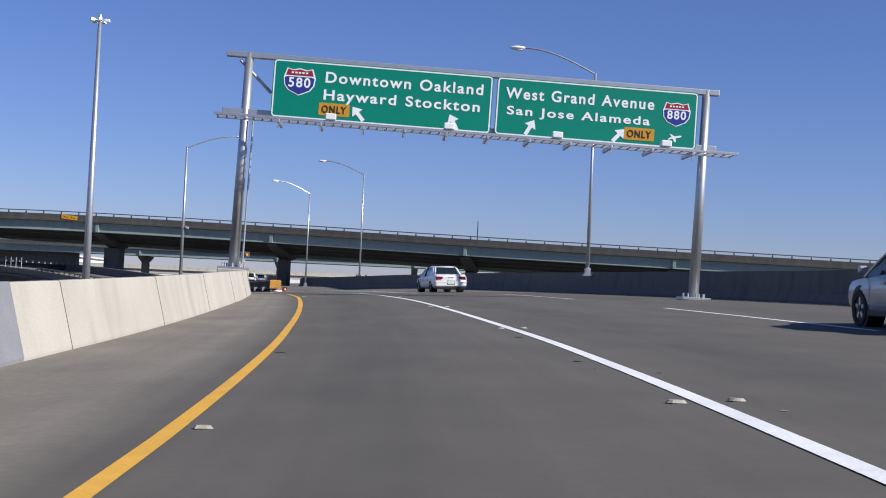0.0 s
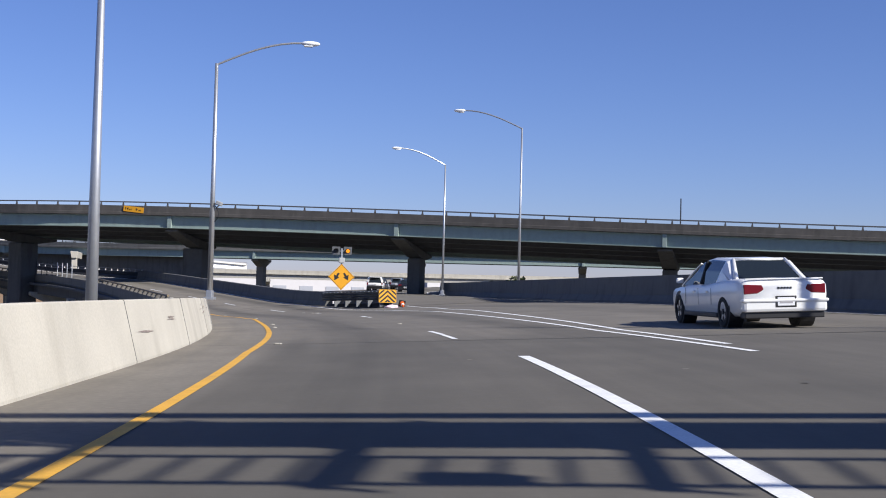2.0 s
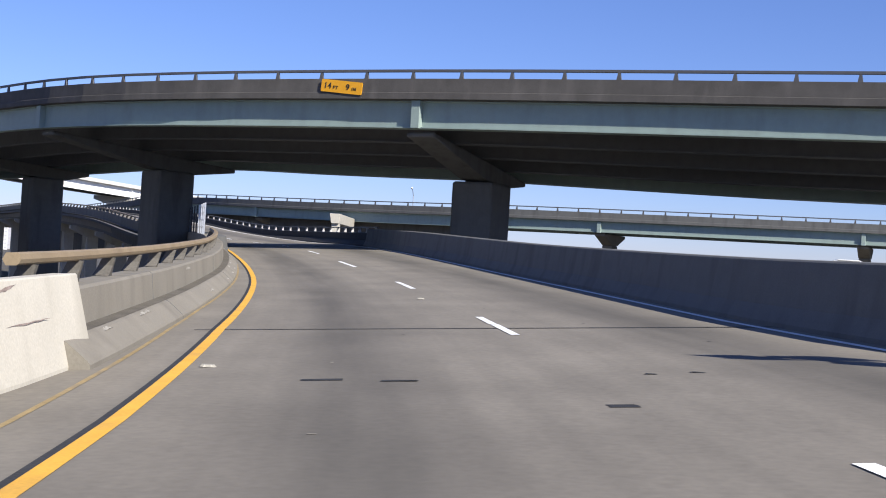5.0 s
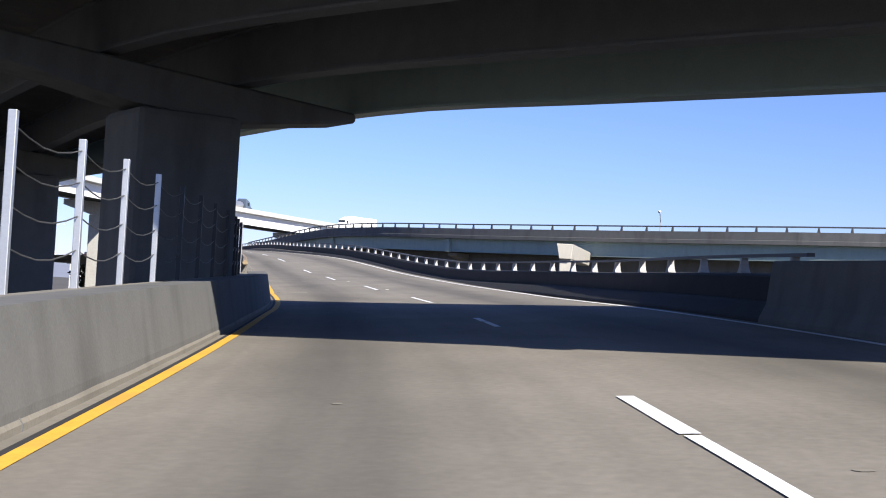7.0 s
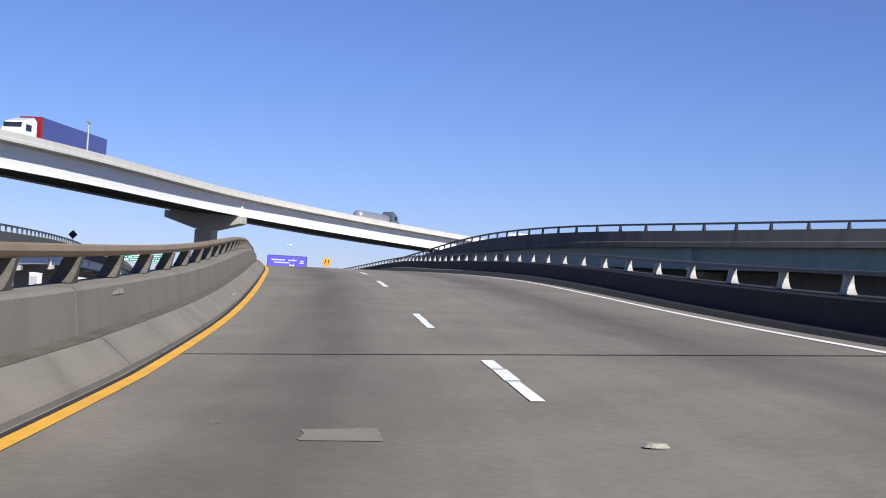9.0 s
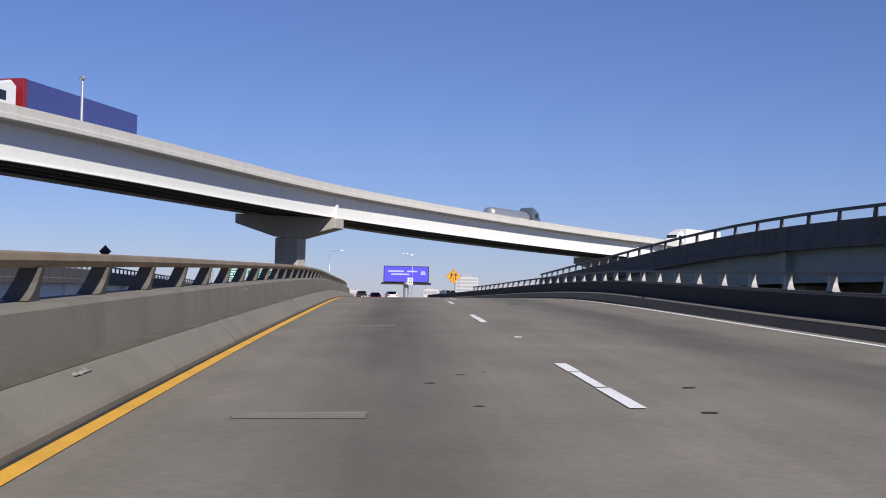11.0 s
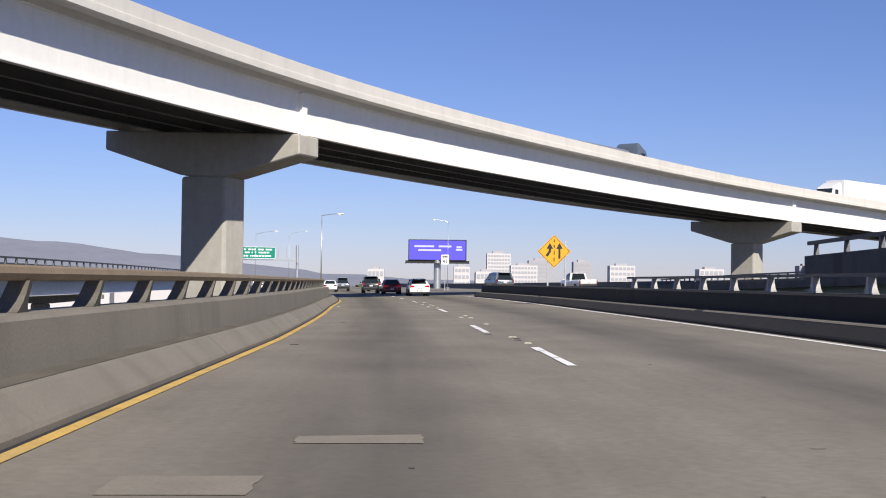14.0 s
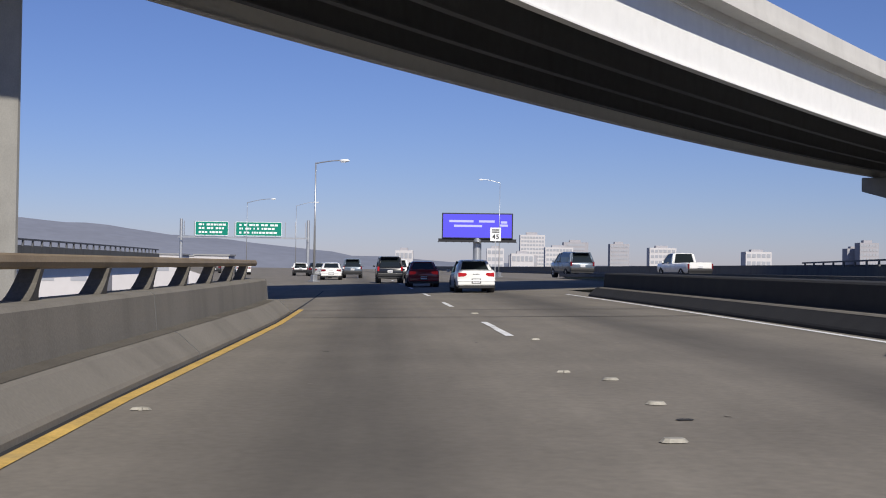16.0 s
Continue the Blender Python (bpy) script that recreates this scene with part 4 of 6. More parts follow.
def ring(bm, w, h, r, t, x=0.0, z=0.0, y=0.0):
    o = rounded(w, h, r, x, z)
    i = rounded(w - 2 * t, h - 2 * t, max(r - t, 0.01), x + t, z + t)
    vo = [bm.verts.new((a, y, c)) for a, c in o]
    vi = [bm.verts.new((a, y, c)) for a, c in i]
    n = len(o)
    for k in range(n):
        bm.faces.new((vo[k], vo[(k + 1) % n], vi[(k + 1) % n], vi[k]))
    return bm


def arrow(bm, cx, cz, size, turn, y=0.0, curve=False):
    pts = [(-0.11, -0.5), (0.11, -0.5), (0.11, 0.05), (0.36, 0.05), (0, 0.5), (-0.36, 0.05), (-0.11, 0.05)]
    c, q = math.cos(radians(turn)), math.sin(radians(turn))
    return flat(bm, [(cx + size * (x * c - z * q), cz + size * (x * q + z * c)) for x, z in pts], y)


def shield(parent, cx, cz, w, number, m):
    h = w * 0.88
    out = [(-0.40, 0.5), (-0.22, 0.44), (0, 0.5), (0.22, 0.44), (0.40, 0.5), (0.5, 0.16), (0.47, -0.12), (0.34, -0.32), (0, -0.5), (-0.34, -0.32), (-0.47, -0.12), (-0.5, 0.16)]
    s = part("route_shield", flat(bmesh.new(), [(cx + x * w, cz + z * h) for x, z in out], -0.012), SIGNW, parent, "white-edged blue and red route shield", m=m)
    part("field", flat(bmesh.new(), [(cx + x * w * 0.92, cz + min(z, 0.20) * h * 0.92) for x, z in out], -0.018), SHIELDB, s)
    part("crown", flat(bmesh.new(), [(cx + x * w * 0.92, cz + max(z, 0.25) * h * 0.92) for x, z in out[:5]] + [(cx + 0.43 * w, cz + 0.23 * h), (cx - 0.43 * w, cz + 0.23 * h)], -0.018), SHIELDR, s)
    bm = text_mesh(number, w * 0.68, h * 0.36)
    bmesh.ops.translate(bm, verts=bm.verts, vec=(cx - w * 0.34, -0.026, cz - h * 0.2))
    part("number", bm, SIGNW, s)
    bm = bmesh.new()
    for i in range(5):
        flat(bm, [(cx + (-0.26 + i * 0.11) * w, cz + 0.30 * h), (cx + (-0.19 + i * 0.11) * w, cz + 0.30 * h), (cx + (-0.19 + i * 0.11) * w, cz + 0.36 * h), (cx + (-0.26 + i * 0.11) * w, cz + 0.36 * h)], -0.024)
    part("lettering", bm, SIGNW, s)


# ---- the sign gantry ----
gx, gy, gz = -6.42, 44.7, 7.2      # lower left corner of the panels
gm = Matrix.Translation((gx, gy, gz)) @ pose(0, 0, 0, 0, 1.5, 3.5) @ Matrix.Diagonal((1.02, 1, 1, 1))
gan = thing("sign_gantry", "galvanised steel gantry with lamps, carrying two green signs over the lanes", "sign gantry", gm)
for x, zb in ((-0.90, -5.5), (15.45, -5.4)):
    bm = bmesh.new()
    tube(bm, (x, 0.35, zb), (x, 0.35, 2.28), 0.19, 0.145, 16)
    p = part("post", bm, GALV, gan, "tapered steel post", smooth=True)
    bm = bmesh.new()
    box(bm, x - 0.5, -0.15, zb - 0.02, x + 0.5, 0.85, zb + 0.08, 0.01)
    for i in range(8):
        a = radians(45 * i)
        bb = bmesh.new()
        tube(bb, (x + 0.38 * math.cos(a), 0.35 + 0.38 * math.sin(a), zb + 0.05), (x + 0.38 * math.cos(a), 0.35 + 0.38 * math.sin(a), zb + 0.22), 0.035, seg=6)
        part("anchor_bolt", bb, GALV, p)
    part("base_plate", bm, GALV, p, "square steel base plate")
# concrete footing of the left post behind the barrier
bm = bmesh.new()
box(bm, -1.4, -0.2, -7.6, -0.4, 0.9, -5.5, 0.03)
part("footing", bm, PALE, gan, "pale concrete footing")
# a thin conduit up the left post
bm = bmesh.new()
tube(bm, (-0.58, 0.12, -5.5), (-0.58, 0.12, 0.0), 0.035, seg=8)
part("conduit", bm, GALV, gan, "thin steel conduit")
for z in (2.10, 0.05):
    bm = bmesh.new()
    box(bm, -1.7, 0.22, z, 15.9, 0.48, z + 0.20, 0.02)
    part("chord", bm, GALV, gan, "horizontal steel chord")
bm = bmesh.new()
tube(bm, (-1.2, 0.35, 2.0), (-0.05, 0.35, 0.9), 0.06, seg=8)
part("brace", bm, GALV, gan, "diagonal steel brace")
bm = bmesh.new()
box(bm, -1.8, -1.25, -0.22, 16.3, -1.19, -0.12, 0.01)
box(bm, -1.8, -0.35, -0.22, 16.3, -0.29, -0.12, 0.01)
for i in range(60):
    x = -1.75 + 18.0 * i / 59
    box(bm, x, -1.2, -0.17, x + 0.05, -0.3, -0.15)
part("catwalk", bm, GALV, gan, "grated steel catwalk under the signs")
for i in range(11):
    x = 0.4 + i * 1.43
    bm = bmesh.new()
    box(bm, x - 0.04, -1.3, -0.34, x + 0.04, 0.3, -0.22, 0.01)
    box(bm, x - 0.04, 0.02, -0.3, x + 0.04, 0.1, 2.1, 0.01)
    flat(bm, [(x - 0.03, -0.52), (x + 0.03, -0.52), (x + 0.03, -0.3), (x - 0.03, -0.3)], -1.2, 0.05)
    part("bracket", bm, GALV, gan, "steel bracket")
for x in (2.15, 6.2, 9.95, 13.75):
    bm = bmesh.new()
    box(bm, x - 0.18, -1.3, -0.1, x + 0.18, -1.0, 0.12, 0.03)
    tube(bm, (x, -1.1, -0.2), (x, -1.1, -0.08), 0.03, seg=8)
    part("sign_lamp", bm, SIGNW, gan, "white box lamp that lights the sign")


def guide_sign(x0, w, rows, only, arrows, route, name_label):
    h = 2.10
    s = thing("guide_sign", name_label, "road sign", gm @ Matrix.Translation((x0, 0, 0)), "green signs on the gantry")
    part("panel", flat(bmesh.new(), rounded(w, h, 0.14), 0.0, 0.04), GREEN, s)
    part("border", ring(bmesh.new(), w - 0.06, h - 0.06, 0.12, 0.045, 0.03, 0.03, -0.046), SIGNW, s)
    for words, x, z, ww, hh in rows:
        bm = text_mesh(words, ww, hh)
        bmesh.ops.translate(bm, verts=bm.verts, vec=(x, -0.044, z))
        part("lettering", bm, SIGNW, s)
    x, z = only
    pl = part("only_plate", flat(bmesh.new(), rounded(1.08, 0.45, 0.05, x, z), -0.044, 0.006), ONLYY, s, "amber ONLY plate")
    bm = text_mesh("ONLY", 0.86, 0.27)
    bmesh.ops.translate(bm, verts=bm.verts, vec=(x + 0.11, -0.054, z + 0.09))
    part("lettering", bm, BLACK, pl)
    for cx, cz, turn in arrows:
        part("arrow", arrow(bmesh.new(), cx, cz, 0.62, turn, -0.044), SIGNW, s)
    shield(s, *route, Matrix.Translation((0, -0.034, 0)))
    return s


guide_sign(0, 7.72, [("Downtown Oakland", 1.83, 1.37, 5.55, 0.40), ("Hayward Stockton", 1.80, 0.64, 5.5, 0.49)], (1.66, 0.20), [(3.04, 0.35, 40), (6.4, 0.32, 28)], (0.93, 1.32, 1.12, "580"), "green highway sign to Downtown Oakland with a 580 shield")
s2 = guide_sign(7.86, 7.22, [("West Grand Avenue", 0.32, 1.34, 5.32, 0.41), ("San Jose Alameda", 0.40, 0.67, 5.12, 0.41)], (4.62, 0.20), [(1.25, 0.36, -28), (4.42, 0.33, -40)], (6.46, 1.24, 1.0, "880"), "green highway sign to West Grand Avenue with an 880 shield")
bm = flat(bmesh.new(), [(6.2, 0.30), (6.36, 0.36), (6.44, 0.24), (6.50, 0.25), (6.48, 0.38), (6.66, 0.43), (6.70, 0.48), (6.62, 0.49), (6.44, 0.45), (6.30, 0.52), (6.25, 0.51), (6.34, 0.42), (6.22, 0.36)], -0.044)
part("plane_symbol", bm, SIGNW, s2)


# ---- lamps ----
def street_lamp(x, y, z0, z1, arm, label, group="street lamps", r=0.10, k=1.0):
    t = thing("street_lamp", label, "street lamp", pose(x, y, 0), group)
    bm = bmesh.new()
    tube(bm, (0, 0, z0), (0, 0, z1), r, r * 0.55, 12)
    part("pole", bm, GALV, t, smooth=True)
    bm = bmesh.new()
    box(bm, -0.22, -0.22, z0 - 0.04, 0.22, 0.22, z0 + 0.06, 0.01)
    box(bm, -0.14, -0.14, z0 + 0.05, 0.14, 0.14, z0 + 0.35, 0.03)
    part("base", bm, GALV, t)
    bm = bmesh.new()
    a = Vector(arm)
    pts = []
    for i in range(9):
        u = i / 8
        pts.append(Vector((a.x * u, a.y * u, z1 - 0.05 + a.z * math.sin(u * math.pi / 2))))
    for p, q in zip(pts[:-1], pts[1:]):
        tube(bm, p, q, 0.045 * k, seg=8, caps=False)
    bmesh.ops.remove_doubles(bm, verts=bm.verts, dist=0.02 * k)
    part("arm", bm, GALV, t)
    bm = bmesh.new()
    d = Vector((a.x, a.y, 0)).normalized()
    bmesh.ops.create_uvsphere(bm, u_segments=14, v_segments=8, radius=1)
    for v in bm.verts:
        v.co = Vector((v.co.x * 0.42, v.co.y * 0.17, v.co.z * (0.10 if v.co.z > 0 else 0.13)))
    m = Matrix.Translation(pts[-1] + d * 0.3 * k) @ Matrix.Rotation(math.atan2(d.y, d.x), 4, "Z") @ Matrix.Scale(k, 4)
    head = part("lamp_head", bm, SIGNW, t, "pale cobra-head lamp", smooth=True, m=m)
    bm = bmesh.new()
    box(bm, -0.28, -0.11, -0.15, 0.1, 0.11, -0.10, 0.02)
    part("lens", bm, SIGNW, head)
    return t


lb = street_lamp(-19.5, 93.6, 1.05, 11.1, (3.55, 0.9, 1.1), "galvanised street lamp with a curved arm and a grey camera box", r=0.13)
bm = bmesh.new()
box(bm, -0.12, -0.12, -0.09, 0.14, 0.12, 0.08, 0.03, pose(0.30, -0.05, 5.12, 0, 22, 0))
tube(bm, (0.0, 0, 4.75), (0.3, 0, 5.05), 0.03, seg=8)
part("camera_box", bm, mat("grey_housing", (0.34, 0.35, 0.36), 0.5, bump=0), lb, "grey box on a short bracket")
bm = bmesh.new()
for i in range(8):
    a0, a1 = i / 8, (i + 1) / 8
    tube(bm, (0.12 + 0.18 * math.sin(a0 * 3.1), -0.05, 5.02 - 0.7 * a0), (0.12 + 0.18 * math.sin(a1 * 3.1), -0.05, 5.02 - 0.7 * a1), 0.018, seg=6)
part("cable", bm, TRIMB, lb, "hanging black cable")
street_lamp(-8.4, 126.2, 1.2, 12.6, (-4.0, 0.4, 1.25), "galvanised street lamp with a curved arm over the lanes")
street_lamp(-15.5, 142.2, 1.1, 11.6, (-3.5, -1.2, 1.2), "galvanised street lamp with a curved arm over the lanes")
street_lamp(7.25, 63.6, 2.4, 12.65, (-3.7, 0.3, 1.25), "galvanised street lamp with a curved arm over the lanes")
street_lamp(-218.2, 309.8, 5.3, 11.6, (1.1, 0.8, 0.15), "galvanised street lamp with a short arm beside the lanes", r=0.065, k=0.7)
street_lamp(-231.3, 336.8, 5.5, 12.6, (-0.9, -0.95, 0.25), "galvanised street lamp with a long arm beside the lanes", r=0.03, k=0.45)
street_lamp(-292.5, 362.5, 5.3, 13.6, (1.6, 1.8, 0.5), "far street lamp with a curved arm", r=0.045, k=0.6)
street_lamp(-267.5, 338.5, 5.3, 12.2, (1.8, 1.6, 0.4), "far street lamp with a curved arm", r=0.045, k=0.6)
street_lamp(-94.1, 270.8, -8, 10.6, (1.0, -9.5 * 0.3, 0.9), "far street lamp standing beyond the curving viaduct", r=0.09)
# the high mast
t = thing("high_mast", "tall tapered galvanised mast with a ring of floodlights", "light mast", pose(-30.3, 107, 0))
bm = bmesh.new()
tube(bm, (0, 0, -8), (0, 0, 23.2), 0.40, 0.15, 16)
part("pole", bm, GALV, t, smooth=True)
for i in range(5):
    a = radians(72 * i)
    bm = bmesh.new()
    tube(bm, (0.12 * math.cos(a), 0.12 * math.sin(a), 23.0), (0.5 * math.cos(a), 0.5 * math.sin(a), 23.1), 0.04, seg=6)
    box(bm, -0.2, -0.16, -0.12, 0.2, 0.16, 0.15, 0.04, Matrix.Translation((0.65 * math.cos(a), 0.65 * math.sin(a), 23.0)) @ Matrix.Rotation(a, 4, "Z"))
    part("floodlight", bm, SIGNW, t)
bm = bmesh.new()
tube(bm, (0, 0, 22.9), (0, 0, 23.5), 0.22, 0.14, 12)
part("head_ring", bm, GALV, t)
# thin pole on the overpass
t = thing("pole", "thin dark steel pole fixed to the overpass parapet", "pole", pose(3.9, 152.35, 0))
bm = bmesh.new()
tube(bm, (0, 0, 6.9), (0, 0, 9.9), 0.06, 0.05, 8)
part("shaft", bm, TRIMB, t)
bm = bmesh.new()
box(bm, -0.09, -0.09, 6.85, 0.09, 0.09, 7.05, 0.01)
part("bracket", bm, TRIMB, t)

# clearance sign on the overpass
m = OVER_A.frame_at(1.5, -0.075, 1.34) @ pose(0, 0, 0, 0, 0, -90) @ pose(0, 0, 0, 0, 5.5, 0)
cs = thing("clearance_sign", "amber 14 ft 9 in clearance sign fixed to the overpass", "road sign", m)
part("panel", flat(bmesh.new(), rounded(2.0, 0.52, 0.04, -1.0, 0), 0, 0.03), SIGNY, cs)
bm = bmesh.new()
box(bm, -0.9, -0.005, 0.1, 0.9, 0.09, 0.16)
part("bracket", bm, TRIMB, cs)
for words, x, w, h, z in (("14", -0.80, 0.30, 0.25, 0.15), ("FT", -0.40, 0.24, 0.13, 0.15), ("9", 0.22, 0.17, 0.25, 0.15), ("IN", 0.52, 0.20, 0.13, 0.15)):
    bm = text_mesh(words, w, h)
    bmesh.ops.translate(bm, verts=bm.verts, vec=(x, -0.034, z))
    part("lettering", bm, BLACK, cs)

# ---- crash cushion and merge sign at the parting of the roads ----
cm = pose(-14.7, 110.6, 0.50, -1.7, 0, 34)
FENDER = mat("dull_galvanised_fender", (0.17, 0.175, 0.185), 0.6, 0.25, var=0.2, scale=4, stain=0.3, stain_col=(0.09, 0.085, 0.08), bump=0.04)
cu = thing("crash_cushion", "galvanised quad-beam crash cushion with a yellow and black chevron nose", "crash cushion", cm)
BOLT = bpy.data.meshes.new("bolt_slot")
bm = bmesh.new()
box(bm, -0.012, -0.06, -0.018, 0.012, 0.06, 0.018, 0.006)
bm.to_mesh(BOLT)
bm.free()
BOLT.materials.append(SIGNW)
for i in range(5):
    for sd in (-1, 1):
        bm = bmesh.new()
        y0, y1 = i * 1.65, i * 1.65 + 1.8
        out = 0.40 + 0.022 * i
        pts = []
        for j in range(25):
            u = j / 24
            # four rounded ribs with flat valleys between them
            pts.append((sd * (out + 0.075 * max(math.sin(u * 4 * math.pi * 2 - math.pi / 2), -0.35)), 0.46 + 0.56 * u))
        a = [bm.verts.new((x, y0, z)) for x, z in pts]
        b = [bm.verts.new((x, y1, z)) for x, z in pts]
        for j in range(24):
            bm.faces.new((a[j], a[j + 1], b[j + 1], b[j]))
        bmesh.ops.solidify(bm, geom=list(bm.faces), thickness=0.012)
        p = part("fender_panel", bm, FENDER, cu, "ribbed galvanised fender panel")
        for j in range(3):
            o = new("bolt_slot", BOLT)
            o.parent = p
            o.matrix_basis = Matrix.Translation((sd * (out + 0.08), y0 + 0.35 + 0.55 * j, 0.95))
    bm = bmesh.new()
    y = i * 1.65
    box(bm, -0.38, y + 0.1, 0.0, -0.28, y + 0.2, 1.0, 0.01)
    box(bm, 0.28, y + 0.1, 0.0, 0.38, y + 0.2, 1.0, 0.01)
    box(bm, -0.38, y + 0.1, 0.88, 0.38, y + 0.2, 1.0, 0.01)
    box(bm, -0.28, y + 0.12, 0.12, 0.28, y + 0.16, 0.9, 0.0)
    part("diaphragm", bm, FENDER, cu, "steel diaphragm frame")
# The base is coloured near black for the shadow under the panels.
bm = bmesh.new()
box(bm, -0.5, -0.1, -0.04, 0.5, 8.3, 0.10, 0.01)
box(bm, -0.16, 0.1, 0.08, 0.16, 8.2, 0.30, 0.02)
part("track", bm, SOOTSHADE, cu, "dark base and centre rail")


def cut(pts, axis, limit, keep):
    """The part of a polygon below (keep -1) or above (keep 1) a limit."""
    res = []
    for p, q in zip(pts, pts[1:] + pts[:1]):
        ip, iq = (p[axis] - limit) * keep >= 0, (q[axis] - limit) * keep >= 0
        if ip:
            res.append(p)
        if ip != iq:
            u = (limit - p[axis]) / (q[axis] - p[axis])
            res.append((p[0] + (q[0] - p[0]) * u, p[1] + (q[1] - p[1]) * u))
    return res


nose = part("nose", flat(bmesh.new(), rounded(1.06, 0.72, 0.06, -0.53, 0.33), -0.06, 0.03), SIGNY, cu, "yellow chevron nose panel")
for i in range(5):
    for sd in (-1, 1):
        z = 0.40 + i * 0.25
        band = cut(cut([(0, z), (sd * 0.51, z - 0.42), (sd * 0.51, z - 0.30), (0, z + 0.12)], 1, 0.36, 1), 1, 1.02, -1)
        if len(band) > 2:
            part("stripe", flat(bmesh.new(), band, -0.094, 0.004), BLACK, nose)
bm = bmesh.new()
bmesh.ops.create_icosphere(bm, subdivisions=3, radius=0.3)
t = tagged(part("plastic_bag", bm, mat("pink_bag", (0.75, 0.55, 0.62), 0.5)), "crumpled pale pink plastic bag lying by the crash cushion", "bag")
for v in t.data.vertices:
    n = noise.noise(v.co * 5) * 0.12
    v.co = Vector((v.co.x * (1.5 + n * 4), v.co.y * (0.7 + n * 3), max(v.co.z, -0.1) * (0.55 + n * 3)))
t.matrix_basis = cm @ Matrix.Translation((0.1, -0.55, 0.03))
# cone on its side
cn = thing("traffic_cone", "orange traffic cone with a black square base lying on its side", "traffic cone", Matrix.Translation(MAIN.at(110.1, 8.33, 0.20)) @ pose(0, 0, 0, 107, 8, 22))
bm = bmesh.new()
tube(bm, (0, 0, 0), (0, 0, 0.52), 0.14, 0.03, 16)
part("cone", bm, ORANGE, cn)
bm = bmesh.new()
box(bm, -0.19, -0.19, -0.03, 0.19, 0.19, 0.012, 0.02)
part("base", bm, RUBBER, cn)
bm = bmesh.new()
tube(bm, (0, 0, 0.22), (0, 0, 0.33), 0.098, 0.075, 16)
part("band", bm, SIGNW, cn)


def diamond(name, label, m, diag, arrows, posts, back=False):
    t = thing(name, label, "road sign", m)
    h = diag / 2
    p = part("panel", flat(bmesh.new(), [(0, -h), (h, 0), (0, h), (-h, 0)], 0, 0.02), TRIMB if back else SIGNY, t)
    if not back:
        bm = bmesh.new()
        for k0, k1 in (((0, -h), (h, 0)), ((h, 0), (0, h)), ((0, h), (-h, 0)), ((-h, 0), (0, -h))):
            q = 0.955
            w = 0.925
            flat(bm, [(k0[0] * q, k0[1] * q), (k1[0] * q, k1[1] * q), (k1[0] * w, k1[1] * w), (k0[0] * w, k0[1] * w)], -0.022, 0.003)
        part("border", bm, BLACK, t)
        for i, pts in enumerate(arrows):
            part("arrow", flat(bmesh.new(), [(x * diag, z * diag) for x, z in pts], -0.022, 0.004), BLACK, t)
    for x, z in posts:
        bm = bmesh.new()
        box(bm, x - 0.03, 0.005, z, x + 0.03, 0.065, h * 0.6, 0.005)
        part("post", bm, GALV, t)
    return t


down = lambda sx: [(sx * 0.065, 0.13), (sx * 0.125, 0.165), (sx * 0.205, 0.05), (sx * 0.275, 0.09), (sx * 0.26, -0.13), (sx * 0.075, -0.02), (sx * 0.135, 0.015)]
ms = diamond("warning_sign", "amber diamond sign with two downward arrows and flashing beacons", pose(-18.75, 117.6, 2.22, 0, 0, 17), 1.62, [down(-1), down(1)], [(0, -1.75)])
bm = bmesh.new()
box(bm, -0.05, 0.0, 0.6, 0.05, 0.1, 1.75, 0.01)
part("mast", bm, GALV, ms)
bm = bmesh.new()
box(bm, -0.17, -0.1, 0.86, 0.17, 0.16, 1.18, 0.03)
part("control_box", bm, mat("grey_enamel", (0.42, 0.43, 0.43), 0.5, bump=0), ms, "pale control box")
BACKPLATE = mat("grey_back_plate", (0.10, 0.105, 0.11), 0.6, var=0.2, bump=0)
for sd, lens in ((-1, TRIMB), (1, AMBER)):
    x = sd * 0.36
    bm = bmesh.new()
    box(bm, x - 0.25, 0.0, 1.36, x + 0.25, 0.02, 1.86, 0.006)
    box(bm, x - 0.16, 0.0, 1.44, x + 0.16, 0.16, 1.76, 0.04)
    p = part("beacon", bm, BACKPLATE, ms, "dark grey square beacon housing")
    bm = bmesh.new()
    tube(bm, (x, -0.02, 1.6), (x, -0.05, 1.6), 0.115, seg=20)
    part("lens", bm, lens, p)
    bm = bmesh.new()
    # visor open below, cut back along its lower side
    n = 14
    ra = [bm.verts.new((x + 0.15 * math.cos(a), -0.005, 1.6 + 0.15 * math.sin(a))) for a in [radians(-50 + 280 * q / n) for q in range(n + 1)]]
    rb = [bm.verts.new((x + 0.145 * math.cos(a), -0.10 - 0.17 * max(math.sin(a), 0) ** 0.6, 1.6 + 0.145 * math.sin(a))) for a in [radians(-50 + 280 * q / n) for q in range(n + 1)]]
    for q in range(n):
        bm.faces.new((ra[q], ra[q + 1], rb[q + 1], rb[q]))
    bmesh.ops.solidify(bm, geom=list(bm.faces), thickness=0.006)
    part("hood", bm, TRIMB, p)
bm = bmesh.new()
box(bm, -0.6, 0.03, 1.56, 0.6, 0.08, 1.62, 0.01)
part("crossbar", bm, GALV, ms)

up_arrow = [(0.13, -0.22), (0.19, -0.22), (0.19, 0.08), (0.26, 0.08), (0.16, 0.26), (0.06, 0.08), (0.13, 0.08)]
bent_arrow = [(-0.26, -0.12), (-0.19, -0.16), (-0.10, -0.02), (-0.09, 0.08), (-0.03, 0.08), (-0.13, 0.26), (-0.23, 0.08), (-0.16, 0.08), (-0.17, 0.0)]
mg = Vector((-167.95, 280.6, 0))
